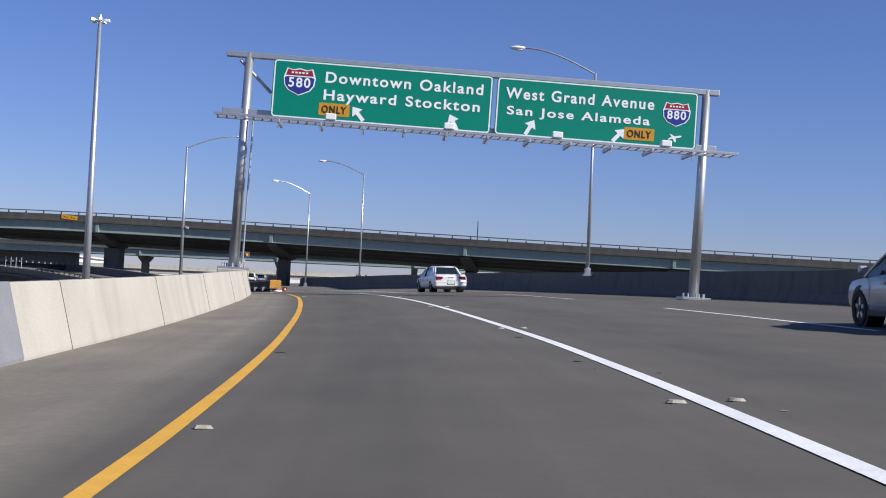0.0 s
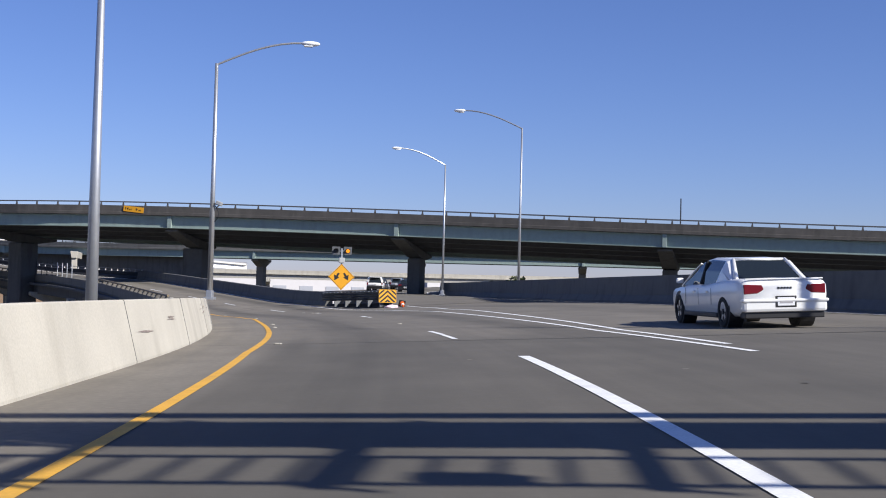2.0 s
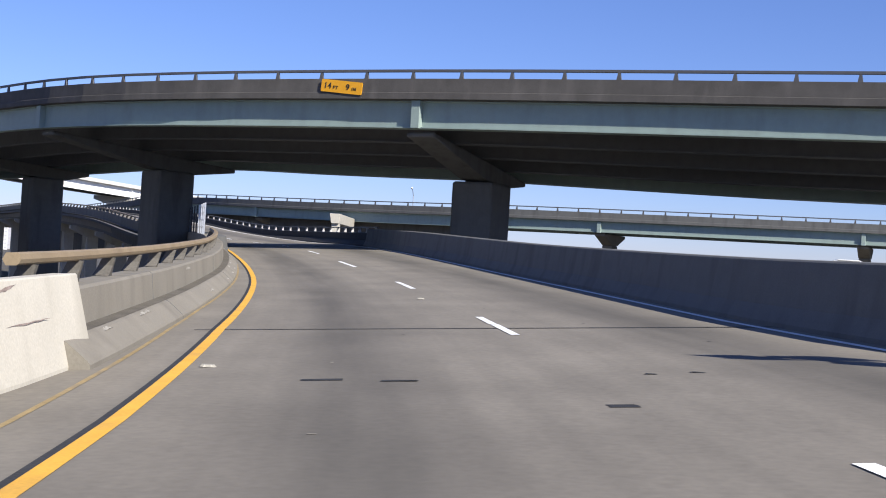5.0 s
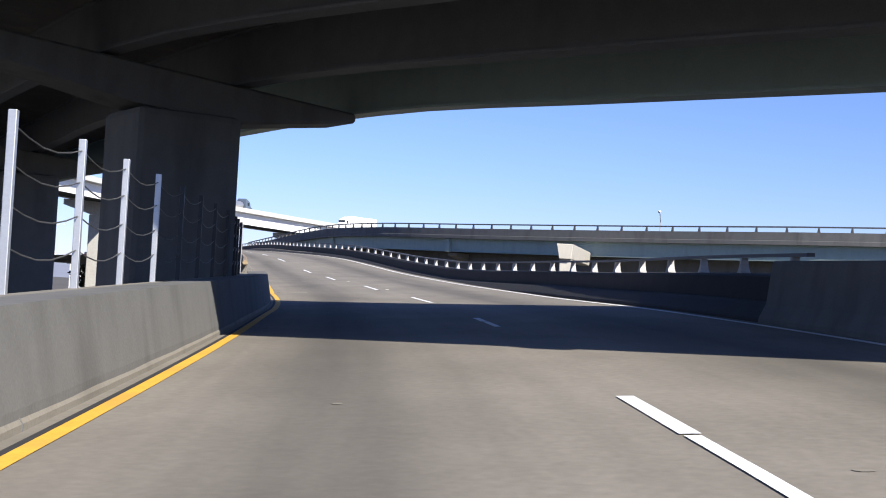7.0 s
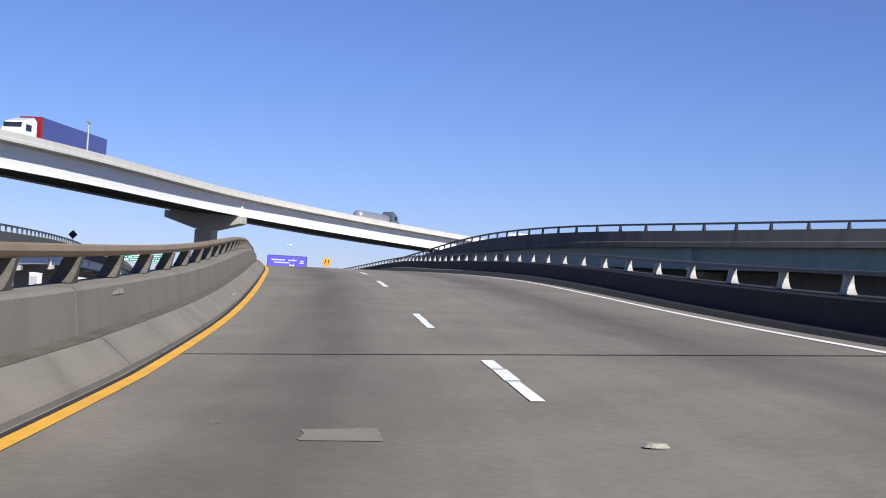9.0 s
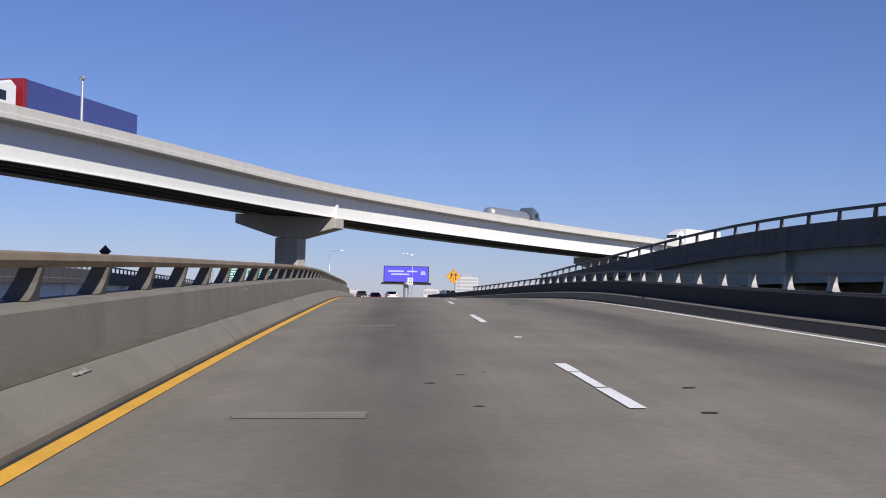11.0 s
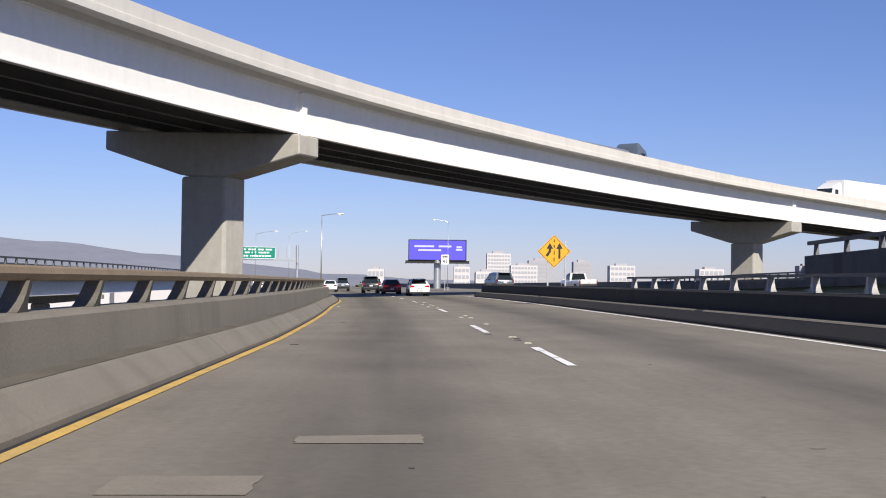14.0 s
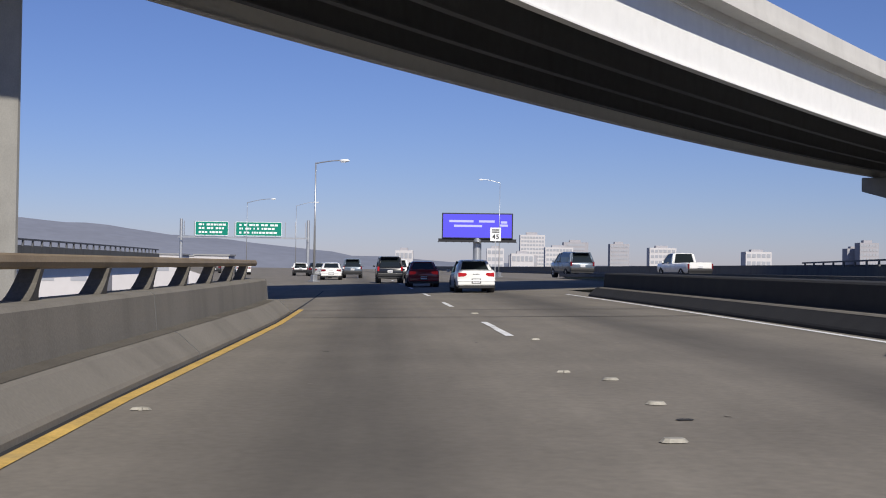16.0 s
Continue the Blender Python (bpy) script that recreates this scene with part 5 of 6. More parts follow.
diamond("warning_sign", "amber diamond merge sign with two arrows on steel posts", pose(mg.x, mg.y, 7.28, 0, 0, 47), 1.2, [up_arrow, bent_arrow, [(-0.015, -0.3), (0.015, -0.3), (0.015, -0.18), (-0.015, -0.18)], [(-0.015, -0.1), (0.015, -0.1), (0.015, 0.02), (-0.015, 0.02)], [(-0.015, 0.1), (0.015, 0.1), (0.015, 0.2), (-0.015, 0.2)], [(-0.015, 0.28), (0.015, 0.28), (0.015, 0.36), (-0.015, 0.36)]], [(-0.22, -1.25), (0.42, -1.25)])
diamond("warning_sign", "dark back of a diamond warning sign on the side viaduct", pose(-185.3, 259.2, 8.6, 0, 0, 40), 1.0, [], [(0, -2.2)], back=True)
# speed sign on the lamp pole
ss = thing("speed_sign", "white speed limit 45 sign on a pole", "road sign", pose(-231.4, 336.5, 8.2, 0, 0, 47))
part("panel", flat(bmesh.new(), rounded(0.8, 1.0, 0.05, -0.4, 0), 0, 0.02), SIGNW, ss)
bm = text_mesh("45", 0.5, 0.36)
bmesh.ops.translate(bm, verts=bm.verts, vec=(-0.25, -0.026, 0.14))
part("number", bm, BLACK, ss)
bm = bmesh.new()
for z in (0.62, 0.78):
    flat(bm, [(-0.28, z), (0.28, z), (0.28, z + 0.09), (-0.28, z + 0.09)], -0.022)
part("lettering", bm, BLACK, ss)
bm = bmesh.new()
box(bm, -0.03, 0.0, -2.75, 0.03, 0.06, 1.0)
part("post", bm, GALV, ss)


# ---- fence beside the overpass column ----
t = thing("fence", "steel fence posts, sun and shade put into their tone, with sagging wires behind the parapet", "fence")
fp = []
for s0 in (164.0, 166.2, 168.3, 170.5, 172.8, 175.2, 177.6, 180.2, 182.0, 183.2, 184.5, 187.0, 189.6, 191.2):
    m = MAIN.frame_at(s0, lfoot(s0) - 0.85, 0.0)
    bm = bmesh.new()
    box(bm, -0.032, -0.032, -0.4, 0.032, 0.032, 1.98, 0.006)
    # pale steel paints the sunlit posts, black those in the overpass shadow
    part("post", bm, GALV if s0 > 189 or s0 < 172 else TRIMB, t, m=m)
    fp.append(m.translation.copy())
for z in (1.0, 1.3, 1.6, 1.88):
    bm = bmesh.new()
    for a, b in zip(fp[:-1], fp[1:]):
        for i in range(5):
            u0, u1 = i / 5, (i + 1) / 5
            p = a.lerp(b, u0) + Vector((0, 0, z - 0.10 * math.sin(u0 * math.pi)))
            q = a.lerp(b, u1) + Vector((0, 0, z - 0.10 * math.sin(u1 * math.pi)))
            tube(bm, p, q, 0.007, seg=5, caps=False)
    part("wire", bm, MESHW, t)

# ---- vehicles ----
def loft(bm, rings, caps=True, mi=0):
    vs = [[bm.verts.new(p) for p in r] for r in rings]
    n = len(rings[0])
    for a, b in zip(vs[:-1], vs[1:]):
        for i in range(n):
            f = bm.faces.new((a[i], a[(i + 1) % n], b[(i + 1) % n], b[i]))
            f.material_index = mi
    if caps:
        bm.faces.new(vs[0][::-1])
        bm.faces.new(vs[-1])
    return bm


def wheel_meshes(r):
    bm = bmesh.new()
    pr = [(r * 0.62, -0.10), (r * 0.9, -0.105), (r, -0.08), (r, 0.08), (r * 0.9, 0.105), (r * 0.62, 0.10)]
    loft(bm, [[(x, q * math.cos(a), q * math.sin(a)) for q, x in pr] for a in [radians(15 * i) for i in range(24)]] + [[(x, q, 0.0) for q, x in pr]], caps=False)
    bmesh.ops.remove_doubles(bm, verts=bm.verts, dist=0.0005)
    tyre = bpy.data.meshes.new("tyre")
    bmesh.ops.recalc_face_normals(bm, faces=bm.faces)
    bm.to_mesh(tyre)
    bm.free()
    tyre.materials.append(RUBBER)
    bm = bmesh.new()
    tube(bm, (-0.06, 0, 0), (0.06, 0, 0), r * 0.64, seg=20)
    for sd in (-1, 1):
        for i in range(5):
            a = radians(72 * i)
            box(bm, sd * 0.055, -r * 0.09, r * 0.1, sd * 0.085, r * 0.09, r * 0.6, 0.0, Matrix.Rotation(a, 4, "X"))
        tube(bm, (sd * 0.05, 0, 0), (sd * 0.095, 0, 0), r * 0.17, seg=12)
    rim = bpy.data.meshes.new("rim")
    bm.to_mesh(rim)
    bm.free()
    rim.materials.append(RIM)
    return tyre, rim


TYRE, RIMM = wheel_meshes(0.32)


def car(label, m, colour, kind="sedan", L=4.7, W=1.78, H=1.42, lit=False, group="cars on the lanes", wheel=1.0):
    """y is forwards, the origin lies on the road under the middle of the car."""
    t = thing({"sedan": "sedan", "suv": "suv", "pickup": "pickup_truck"}[kind], label, "car" if kind != "pickup" else "pickup", m, group)
    h = W / 2
    hl = L / 2
    R = 0.32 * wheel
    zb = 0.24 if kind == "sedan" else 0.36
    belt = H * (0.63 if kind == "sedan" else 0.60)
    tail = H * (0.69 if kind == "sedan" else (0.60 if kind == "suv" else 0.62))
    nose = H * (0.56 if kind == "sedan" else 0.60)

    def sec(y, w, top, bot):
        mid = bot + (top - bot) * 0.55
        return [(-w * 0.86, y, bot), (-w * 0.97, y, bot + 0.10), (-w, y, mid), (-w * 0.985, y, top - 0.10), (-w * 0.93, y, top - 0.03), (-w * 0.8, y, top), (0, y, top + 0.015),
                (w * 0.8, y, top), (w * 0.93, y, top - 0.03), (w * 0.985, y, top - 0.10), (w, y, mid), (w * 0.97, y, bot + 0.10), (w * 0.86, y, bot)]
    bm = bmesh.new()
    ys = [(-hl, 0.90, tail - 0.10, zb + 0.16), (-hl + 0.06, 0.955, tail - 0.03, zb + 0.08), (-hl + 0.30, 0.985, tail, zb), (-hl + 0.95, 1.0, max(tail, belt), zb - 0.02), (-0.3, 1.0, belt, zb - 0.04),
          (hl * 0.42, 1.0, belt - 0.01, zb - 0.04), (hl * 0.55, 0.99, belt - 0.05, zb - 0.02), (hl - 0.35, 0.95, nose, zb), (hl - 0.08, 0.86, nose - 0.08, zb + 0.05), (hl, 0.78, nose - 0.2, zb + 0.12)]
    if kind == "pickup":
        ys[3] = (-hl + 0.95, 1.0, tail, zb - 0.02)
    loft(bm, [sec(y, h * w, top, bot) for y, w, top, bot in ys])
    part("body", bm, colour, t, smooth=True)
    # glasshouse
    if kind == "sedan":
        st = [(-hl + 0.62, belt - 0.02, belt, 0.90), (-hl + 1.35, H - 0.05, belt, 0.72), (-0.05, H, belt, 0.70), (hl * 0.22, H - 0.06, belt, 0.72), (hl * 0.56, belt - 0.04, belt - 0.05, 0.90)]
    elif kind == "suv":
        st = [(-hl + 0.10, belt + 0.02, belt, 0.93), (-hl + 0.42, H - 0.06, belt, 0.78), (-0.2, H, belt, 0.76), (hl * 0.24, H - 0.06, belt, 0.76), (hl * 0.56, belt - 0.02, belt - 0.03, 0.90)]
    else:
        st = [(-0.10, belt, belt, 0.92), (0.0, H - 0.04, belt, 0.80), (0.55, H, belt, 0.78), (hl * 0.34, H - 0.06, belt, 0.78), (hl * 0.60, belt - 0.02, belt - 0.03, 0.90)]
    bm = bmesh.new()
    rings = []
    for y, z, b, w in st:
        rings.append([(-h * 0.92, y, b - 0.06), (-h * (0.92 + w) / 2 - 0.02, y, (b + z) / 2), (-h * w, y, z - 0.04), (-h * w * 0.82, y, z), (h * w * 0.82, y, z), (h * w, y, z - 0.04), (h * (0.92 + w) / 2 + 0.02, y, (b + z) / 2), (h * 0.92, y, b - 0.06)])
    loft(bm, rings)
    part("glasshouse", bm, GLASS, t, "dark tinted window glass")
    # rear window surround: a rounded frame in body colour
    bm = bmesh.new()
    wr = 0.05 if kind != "suv" else 0.06
    foot_l, foot_r, head_l, head_r = [Vector(p) for p in (rings[0][3], rings[0][4], rings[1][3], rings[1][4])]
    foot_l.x, foot_r.x = -h * 0.80, h * 0.80
    for p, q, k in ((foot_l, head_l, 1.0), (foot_r, head_r, 1.0), (head_l, head_r, 0.7)):
        tube(bm, p, q, wr * k, wr * k * 0.8, seg=8)
    part("window_surround", bm, colour, t, smooth=True)
    # roof and pillars in body colour
    bm = bmesh.new()
    r1, r2, r3 = rings[1], rings[2], rings[3]
    up = 0.012
    loft(bm, [[(r[2][0] * 1.01, r[2][1], r[2][2] - 0.01), (r[3][0], r[3][1], r[3][2] + up), (r[4][0], r[4][1], r[4][2] + up), (r[5][0] * 1.01, r[5][1], r[5][2] - 0.01)] for r in (r1, r2, r3)], caps=True)
    part("roof", bm, colour, t, smooth=False)
    for sd in (0, 1):
        # broad rear pillar that follows the glass
        bm = bmesh.new()
        ids = (7, 6, 5, 4) if sd else (0, 1, 2, 3)
        o = 0.010 if sd else -0.010
        r0, r1 = rings[0], rings[1]
        vs = [[bm.verts.new((r[i][0] + o, r[i][1], r[i][2] + 0.006)) for i in ids] for r in (r0, r1)]
        fw = 0.10 if kind != "suv" else 0.02
        r2 = rings[2]
        k = fw / max(r2[0][1] - r1[0][1], 0.01)
        vs.append([bm.verts.new((r1[i][0] + (r2[i][0] - r1[i][0]) * k + o, r1[i][1] + (0.30 if i in (0, 7) and kind == "sedan" else fw), r1[i][2] + 0.006)) for i in ids])
        for va, vb in zip(vs[:-1], vs[1:]):
            for j in range(3):
                bm.faces.new((va[j], va[j + 1], vb[j + 1], vb[j]))
        bmesh.ops.recalc_face_normals(bm, faces=bm.faces)
        bmesh.ops.solidify(bm, geom=list(bm.faces), thickness=0.008)
        part("pillar", bm, colour, t)
        for (a, b, wd) in ((4, 3, 0.035),):
            bm = bmesh.new()
            p = [rings[a][7 if sd else 0], rings[a][6 if sd else 1], rings[b][5 if sd else 2]]
            out = 0.012 if sd else -0.012
            for q0, q1 in ((p[0], p[2]),):
                q0, q1 = Vector(q0), Vector(q1)
                q0.z += 0.05
                mid = (q0 + q1) / 2 + Vector((out * 2, 0, 0.0))
                tube(bm, q0 + Vector((out, 0, 0)), mid, wd * 0.75, seg=6)
                tube(bm, mid, q1 + Vector((out, 0, 0)), wd * 0.75, wd * 0.6, seg=6)
            part("pillar", bm, colour, t)
        if kind != "pickup":
            bm = bmesh.new()
            y = 0.08
            x = h * 0.93 * (1 if sd else -1)
            x2 = h * 0.745 * (1 if sd else -1)
            tube(bm, (x, y, belt - 0.02), (x2, y, H - 0.05), 0.035, seg=6)
            part("pillar", bm, TRIMB, t)
        # mirror
        bm = bmesh.new()
        xx = (h + 0.10) * (1 if sd else -1)
        box(bm, xx - 0.09, hl * 0.40, belt + 0.0, xx + 0.07, hl * 0.40 + 0.09, belt + 0.12, 0.035)
        part("mirror", bm, colour, t)
        # door seams and handle
        xs = (h * 1.001) * (1 if sd else -1)
        for y in (-0.75, 0.1, 0.98):
            bm = bmesh.new()
            box(bm, xs - 0.004, y, zb + 0.2, xs + 0.002, y + 0.006, belt - 0.1)
            part("door_seam", bm, TRIMB, t)
        for y in (-0.55, 0.32):
            bm = bmesh.new()
            box(bm, xs - 0.02, y, belt - 0.19, xs + 0.02, y + 0.16, belt - 0.15, 0.008)
            part("door_handle", bm, colour, t)
        # black sill
        bm = bmesh.new()
        box(bm, xs * 0.97 - 0.03, -hl * 0.44, zb - 0.05, xs * 0.97 + 0.03, hl * 0.46, zb + 0.05, 0.02)
        part("sill", bm, TRIMB, t)
    # wheels in dark arches
    for sx in (-1, 1):
        for y in (-hl * 0.59, hl * 0.62):
            bm = bmesh.new()
            tube(bm, (sx * (h - 0.32), y, R + 0.02), (sx * (h - 0.022), y, R + 0.02), R * 1.17, seg=28)
            part("wheel_arch", bm, TRIMB, t)
            w = part("wheel", tube(bmesh.new(), (-0.1, 0, 0), (0.1, 0, 0), 0.06, seg=8), TRIMB, t, m=Matrix.Translation((sx * (h - 0.10), y, R)) @ Matrix.Scale(wheel, 4))
            for nm, me in (("tyre", TYRE), ("rim", RIMM)):
                o = new(nm, me)
                o.parent = w
    # rear: bumper, lamps, plate
    bm = bmesh.new()
    box(bm, -h * 0.93, -hl - 0.06, zb + 0.08, h * 0.93, -hl + 0.2, zb + 0.33, 0.06)
    part("rear_bumper", bm, colour if kind == "sedan" else TRIMB, t)
    bm = bmesh.new()
    box(bm, -h * 0.88, -hl + 0.0, zb - 0.04, h * 0.88, -hl + 0.3, zb + 0.10, 0.02)
    part("valance", bm, TRIMB, t)
    lens = LENSLIT if lit else REDLENS
    for sx in (-1, 1):
        bm = bmesh.new()
        if kind == "sedan":
            loft(bm, [[(sx * h * x, -hl + y, tail + z) for x, z in ((0.90, -0.11), (0.90, -0.30), (0.60, -0.285), (0.46, -0.21), (0.50, -0.125))] for y in (-0.012, 0.10)])
            bmesh.ops.recalc_face_normals(bm, faces=bm.faces)
            bmesh.ops.bevel(bm, geom=list(bm.edges), offset=0.012, segments=1, affect="EDGES")
        elif kind == "suv":
            box(bm, sx * h * 0.93, -hl - 0.01, belt - 0.28, sx * h * 0.78, -hl + 0.2, belt + 0.02, 0.03)
        else:
            box(bm, sx * h * 0.96, -hl - 0.01, tail - 0.45, sx * h * 0.84, -hl + 0.1, tail - 0.08, 0.02)
        part("tail_lamp", bm, lens, t, "red tail lamp")
    bm = bmesh.new()
    zp = zb + 0.36 if kind != "sedan" else zb + 0.20
    box(bm, -0.17, -hl - 0.075, zp, 0.17, -hl - 0.055, zp + 0.16, 0.005)
    pl = part("number_plate", bm, PLATE, t)
    bm = bmesh.new()
    box(bm, -0.13, -hl - 0.079, zp + 0.05, 0.13, -hl - 0.076, zp + 0.11)
    part("bar", bm, TOWERG, pl)
    if kind == "sedan":
        bm = bmesh.new()
        box(bm, -0.21, -hl - 0.066, zp - 0.03, 0.21, -hl - 0.050, zp + 0.19, 0.006)
        part("plate_recess", bm, TRIMB, t)
        bm = bmesh.new()
        box(bm, -h * 0.95, -hl - 0.085, zb + 0.27, h * 0.95, -hl + 0.1, zb + 0.335, 0.028)
        part("bumper_crease", bm, colour, t)
        bm = bmesh.new()
        box(bm, -h * 0.86, -hl + 0.01, tail - 0.02, h * 0.86, -hl + 0.05, tail + 0.005, 0.005)
        part("trunk_lip", bm, colour, t)
        bm = bmesh.new()
        for i in range(5):
            box(bm, -0.14 + i * 0.06, -hl - 0.012, tail - 0.2, -0.10 + i * 0.06, -hl - 0.002, tail - 0.165)
        part("badge", bm, TRIMB, t)
    if kind == "suv":
        bm = bmesh.new()
        box(bm, -h * 0.62, -hl + 0.02, H - 0.08, h * 0.62, -hl + 0.34, H - 0.02, 0.02)
        part("spoiler", bm, colour, t)
    if kind == "pickup":
        bm = bmesh.new()
        box(bm, -h * 0.82, -hl - 0.03, zb + 0.36, h * 0.82, -hl + 0.05, tail + 0.01, 0.02)
        part("tailgate", bm, colour, t)
        bm = bmesh.new()
        box(bm, -h * 0.8, -hl + 0.1, tail - 0.02, h * 0.8, -0.25, tail + 0.02, 0.0)
        part("bed", bm, TRIMB, t, "dark open bed")
    # front lamps
    for sx in (-1, 1):
        bm = bmesh.new()
        box(bm, sx * h * 0.72, hl - 0.16, nose - 0.22, sx * h * 0.45, hl + 0.0, nose - 0.10, 0.02)
        part("headlight", bm, SIGNW, t)
    return t


def on_road(s, lat, turn=0.0, up=0.0):
    f = MAIN.ahead(s)
    p = MAIN.at(s, lat, up)
    b = float(np.interp(s, MAIN.s, MAIN.p[:, 3]))
    return Matrix.Translation(p) @ pose(0, 0, 0, 0, 0, math.degrees(math.atan2(-f.x, f.y)) + turn) @ pose(0, 0, 0, 0, -b, 0)


def on_branch(s, lat, turn=0.0):
    f = WALL_R.ahead(s)
    return Matrix.Translation(WALL_R.at(s, lat, -0.03)) @ pose(0, 0, 0, 0, 0, math.degrees(math.atan2(-f.x, f.y)) + turn)


car("white four-door sedan with wide red tail lamps", on_road(67.4, 7.9, -1), CARWHITE, "sedan", 4.9, 1.80, 1.40)
car("silver-grey sedan in the outer lane", on_road(19.3, 9.0, -1), CARSILVER, "sedan", 4.6, 1.76, 1.45)
car("silver sport utility vehicle with a dark rear window", on_branch(222, -8.5), CARSILVER, "suv", 4.7, 1.86, 1.70)
car("black station wagon in the branch lanes", on_branch(196, -8.0), CARBLACK, "suv", 4.6, 1.78, 1.55)
car("dark sedan in the branch lanes", on_branch(185, -4.0), CARBLACK, "sedan", 4.5, 1.75, 1.42)
car("white people carrier in the branch lanes", on_branch(175, -7.0), CARWHITE, "suv", 4.8, 1.85, 1.65)
ahead = Matrix.Scale(0.72, 4)
car("white sedan with lit brake lamps", on_road(370, 3.3) @ ahead, CARWHITE, "sedan", 4.6, 1.78, 1.46, lit=True)
car("dark red sedan with lit brake lamps", on_road(380.5, 2.2) @ ahead, CARRED, "sedan", 4.6, 1.78, 1.44, lit=True)
car("black sport utility vehicle with a lit brake lamp", on_road(391, 1.15) @ ahead, CARBLACK, "suv", 4.5, 1.84, 1.82, lit=True)
car("white sport utility vehicle behind other cars", on_road(410, 2.3) @ ahead, CARWHITE, "suv", 4.7, 1.86, 1.72)
car("dark blue-grey sport utility vehicle among other cars", on_road(414, -0.6) @ ahead, CARBLUE, "suv", 4.6, 1.84, 1.8)
car("white sedan among other cars", on_road(404, -1.9) @ ahead, CARWHITE, "sedan")
car("silver sedan among other cars", on_road(412, -2.6) @ ahead, CARSILVER, "sedan")
car("white sport utility vehicle among other cars", on_road(430, -4.5) @ ahead, CARWHITE, "suv")
car("black sedan among other cars", on_road(426, -3.2) @ ahead, CARBLACK, "sedan")
car("white sedan among other cars", on_road(436, -9.5, 6) @ ahead, CARWHITE, "sedan")
car("dark sedan among other cars", on_road(450, -13, 6) @ ahead, CARBLACK, "sedan")
car("blue-grey sport utility vehicle on the joining lanes", Matrix.Translation((-223.7, 336.4, 5.6)) @ pose(0, 0, 0, 0, 0, 60), CARBLUE, "suv", 4.7, 1.86, 1.78)
car("white pickup truck on the joining lanes", on_road(416, 22.8, 9, 0.02), CARWHITE, "pickup", 5.6, 1.95, 1.78, wheel=1.12)


# lorries on the flyover
def lorry(label, s, lat, kind, turn=0.0):
    f = FLY.ahead(s)
    m = Matrix.Translation(FLY.at(s, lat, 2.25)) @ pose(0, 0, 0, 0, 0, math.degrees(math.atan2(-f.x, f.y)) + turn) @ Matrix.Diagonal((0.84, 1.4 if kind == "blue" else 0.9, 0.84, 1))
    t = thing("lorry", label, "lorry", m, "lorries on the flyover")
    bm = bmesh.new()
    if kind == "tank":
        loft(bm, [[(r * math.cos(radians(18 * i)), y, 2.05 + r * 0.85 * math.sin(radians(18 * i))) for i in range(20)] for y, r in ((-5.2, 0.6), (-5.0, 0.95), (-4.6, 1.05), (3.6, 1.05), (4.0, 0.95), (4.2, 0.6))])
        part("tank", bm, GALV, t, "grey steel tank", smooth=True)
    else:
        box(bm, -1.22, -6.2, 1.2, 1.22, 4.0, 3.95, 0.03)
        b = part("box", bm, BOXBLUE if kind == "blue" else CARWHITE, t, "blue steel container" if kind == "blue" else "white box body")
        for i in range(26):
            for sx in (-1, 1):
                bm = bmesh.new()
                box(bm, sx * 1.22 - 0.02, -6.0 + i * 0.38, 1.3, sx * 1.22 + 0.02, -6.0 + i * 0.38 + 0.14, 3.85)
                part("rib", bm, BOXBLUE if kind == "blue" else CARWHITE, b)
        if kind == "blue":
            bm = bmesh.new()
            for i in range(6):
                box(bm, 1.23, -3.4 + i * 0.5, 2.2, 1.26, -3.1 + i * 0.5, 2.75)
            part("lettering", bm, SIGNW, b)
            bm = bmesh.new()
            box(bm, -1.24, 3.7, 1.2, 1.24, 4.01, 3.97, 0.02)
            part("end_panel", bm, CARRED, b)
    bm = bmesh.new()
    loft(bm, [[(-1.15, y, z0), (-1.15, y, z1 - 0.1), (-1.0, y, z1), (1.0, y, z1), (1.15, y, z1 - 0.1), (1.15, y, z0)] for y, z0, z1 in ((4.5, 0.7, 3.3), (4.8, 0.6, 3.6), (6.1, 0.5, 3.0), (6.5, 0.5, 2.0), (7.2, 0.6, 1.7))])
    cab = part("cab", bm, CARBLUE if kind == "tank" else CARWHITE, t)
    bm = bmesh.new()
    box(bm, -1.0, 6.12, 2.05, 1.0, 6.4, 2.8, 0.03)
    box(bm, -1.17, 5.2, 2.0, 1.17, 5.95, 2.7, 0.03)
    part("window", bm, GLASS, cab)
    bm = bmesh.new()
    box(bm, -0.5, -6.1, 0.85, 0.5, 6.3, 1.22, 0.02)
    part("chassis", bm, TRIMB, t)
    for y in (-5.2, -4.0, 3.2, 4.4, 6.4):
        for sx in (-1, 1):
            w = part("wheel", tube(bmesh.new(), (-0.12, 0, 0), (0.12, 0, 0), 0.1, seg=8), TRIMB, t, m=Matrix.Translation((sx * 1.05, y, 0.5)) @ Matrix.Scale(1.56, 4))
            for nm, me in (("tyre", TYRE), ("rim", RIMM)):
                o = new(nm, me)
                o.parent = w
    return t


lorry("container lorry with a blue container and white cab", -31.5, -7.6, "blue", 180)
lorry("tank lorry with a grey steel tank", 46, -8.0, "tank")
lorry("white box lorry with a dark cab", 89, -8.0, "white", 180)
t = thing("light_pole", "slim grey pole fixed to the flyover parapet", "pole", Matrix.Translation(FLY.at(-41.3, -0.12, 2.7)))
bm = bmesh.new()
tube(bm, (0, 0, 0), (0, 0, 2.6), 0.09, 0.07, 8)
part("shaft", bm, GALV, t)
bm = bmesh.new()
box(bm, -0.25, -0.12, 2.45, 0.25, 0.12, 2.6, 0.03)
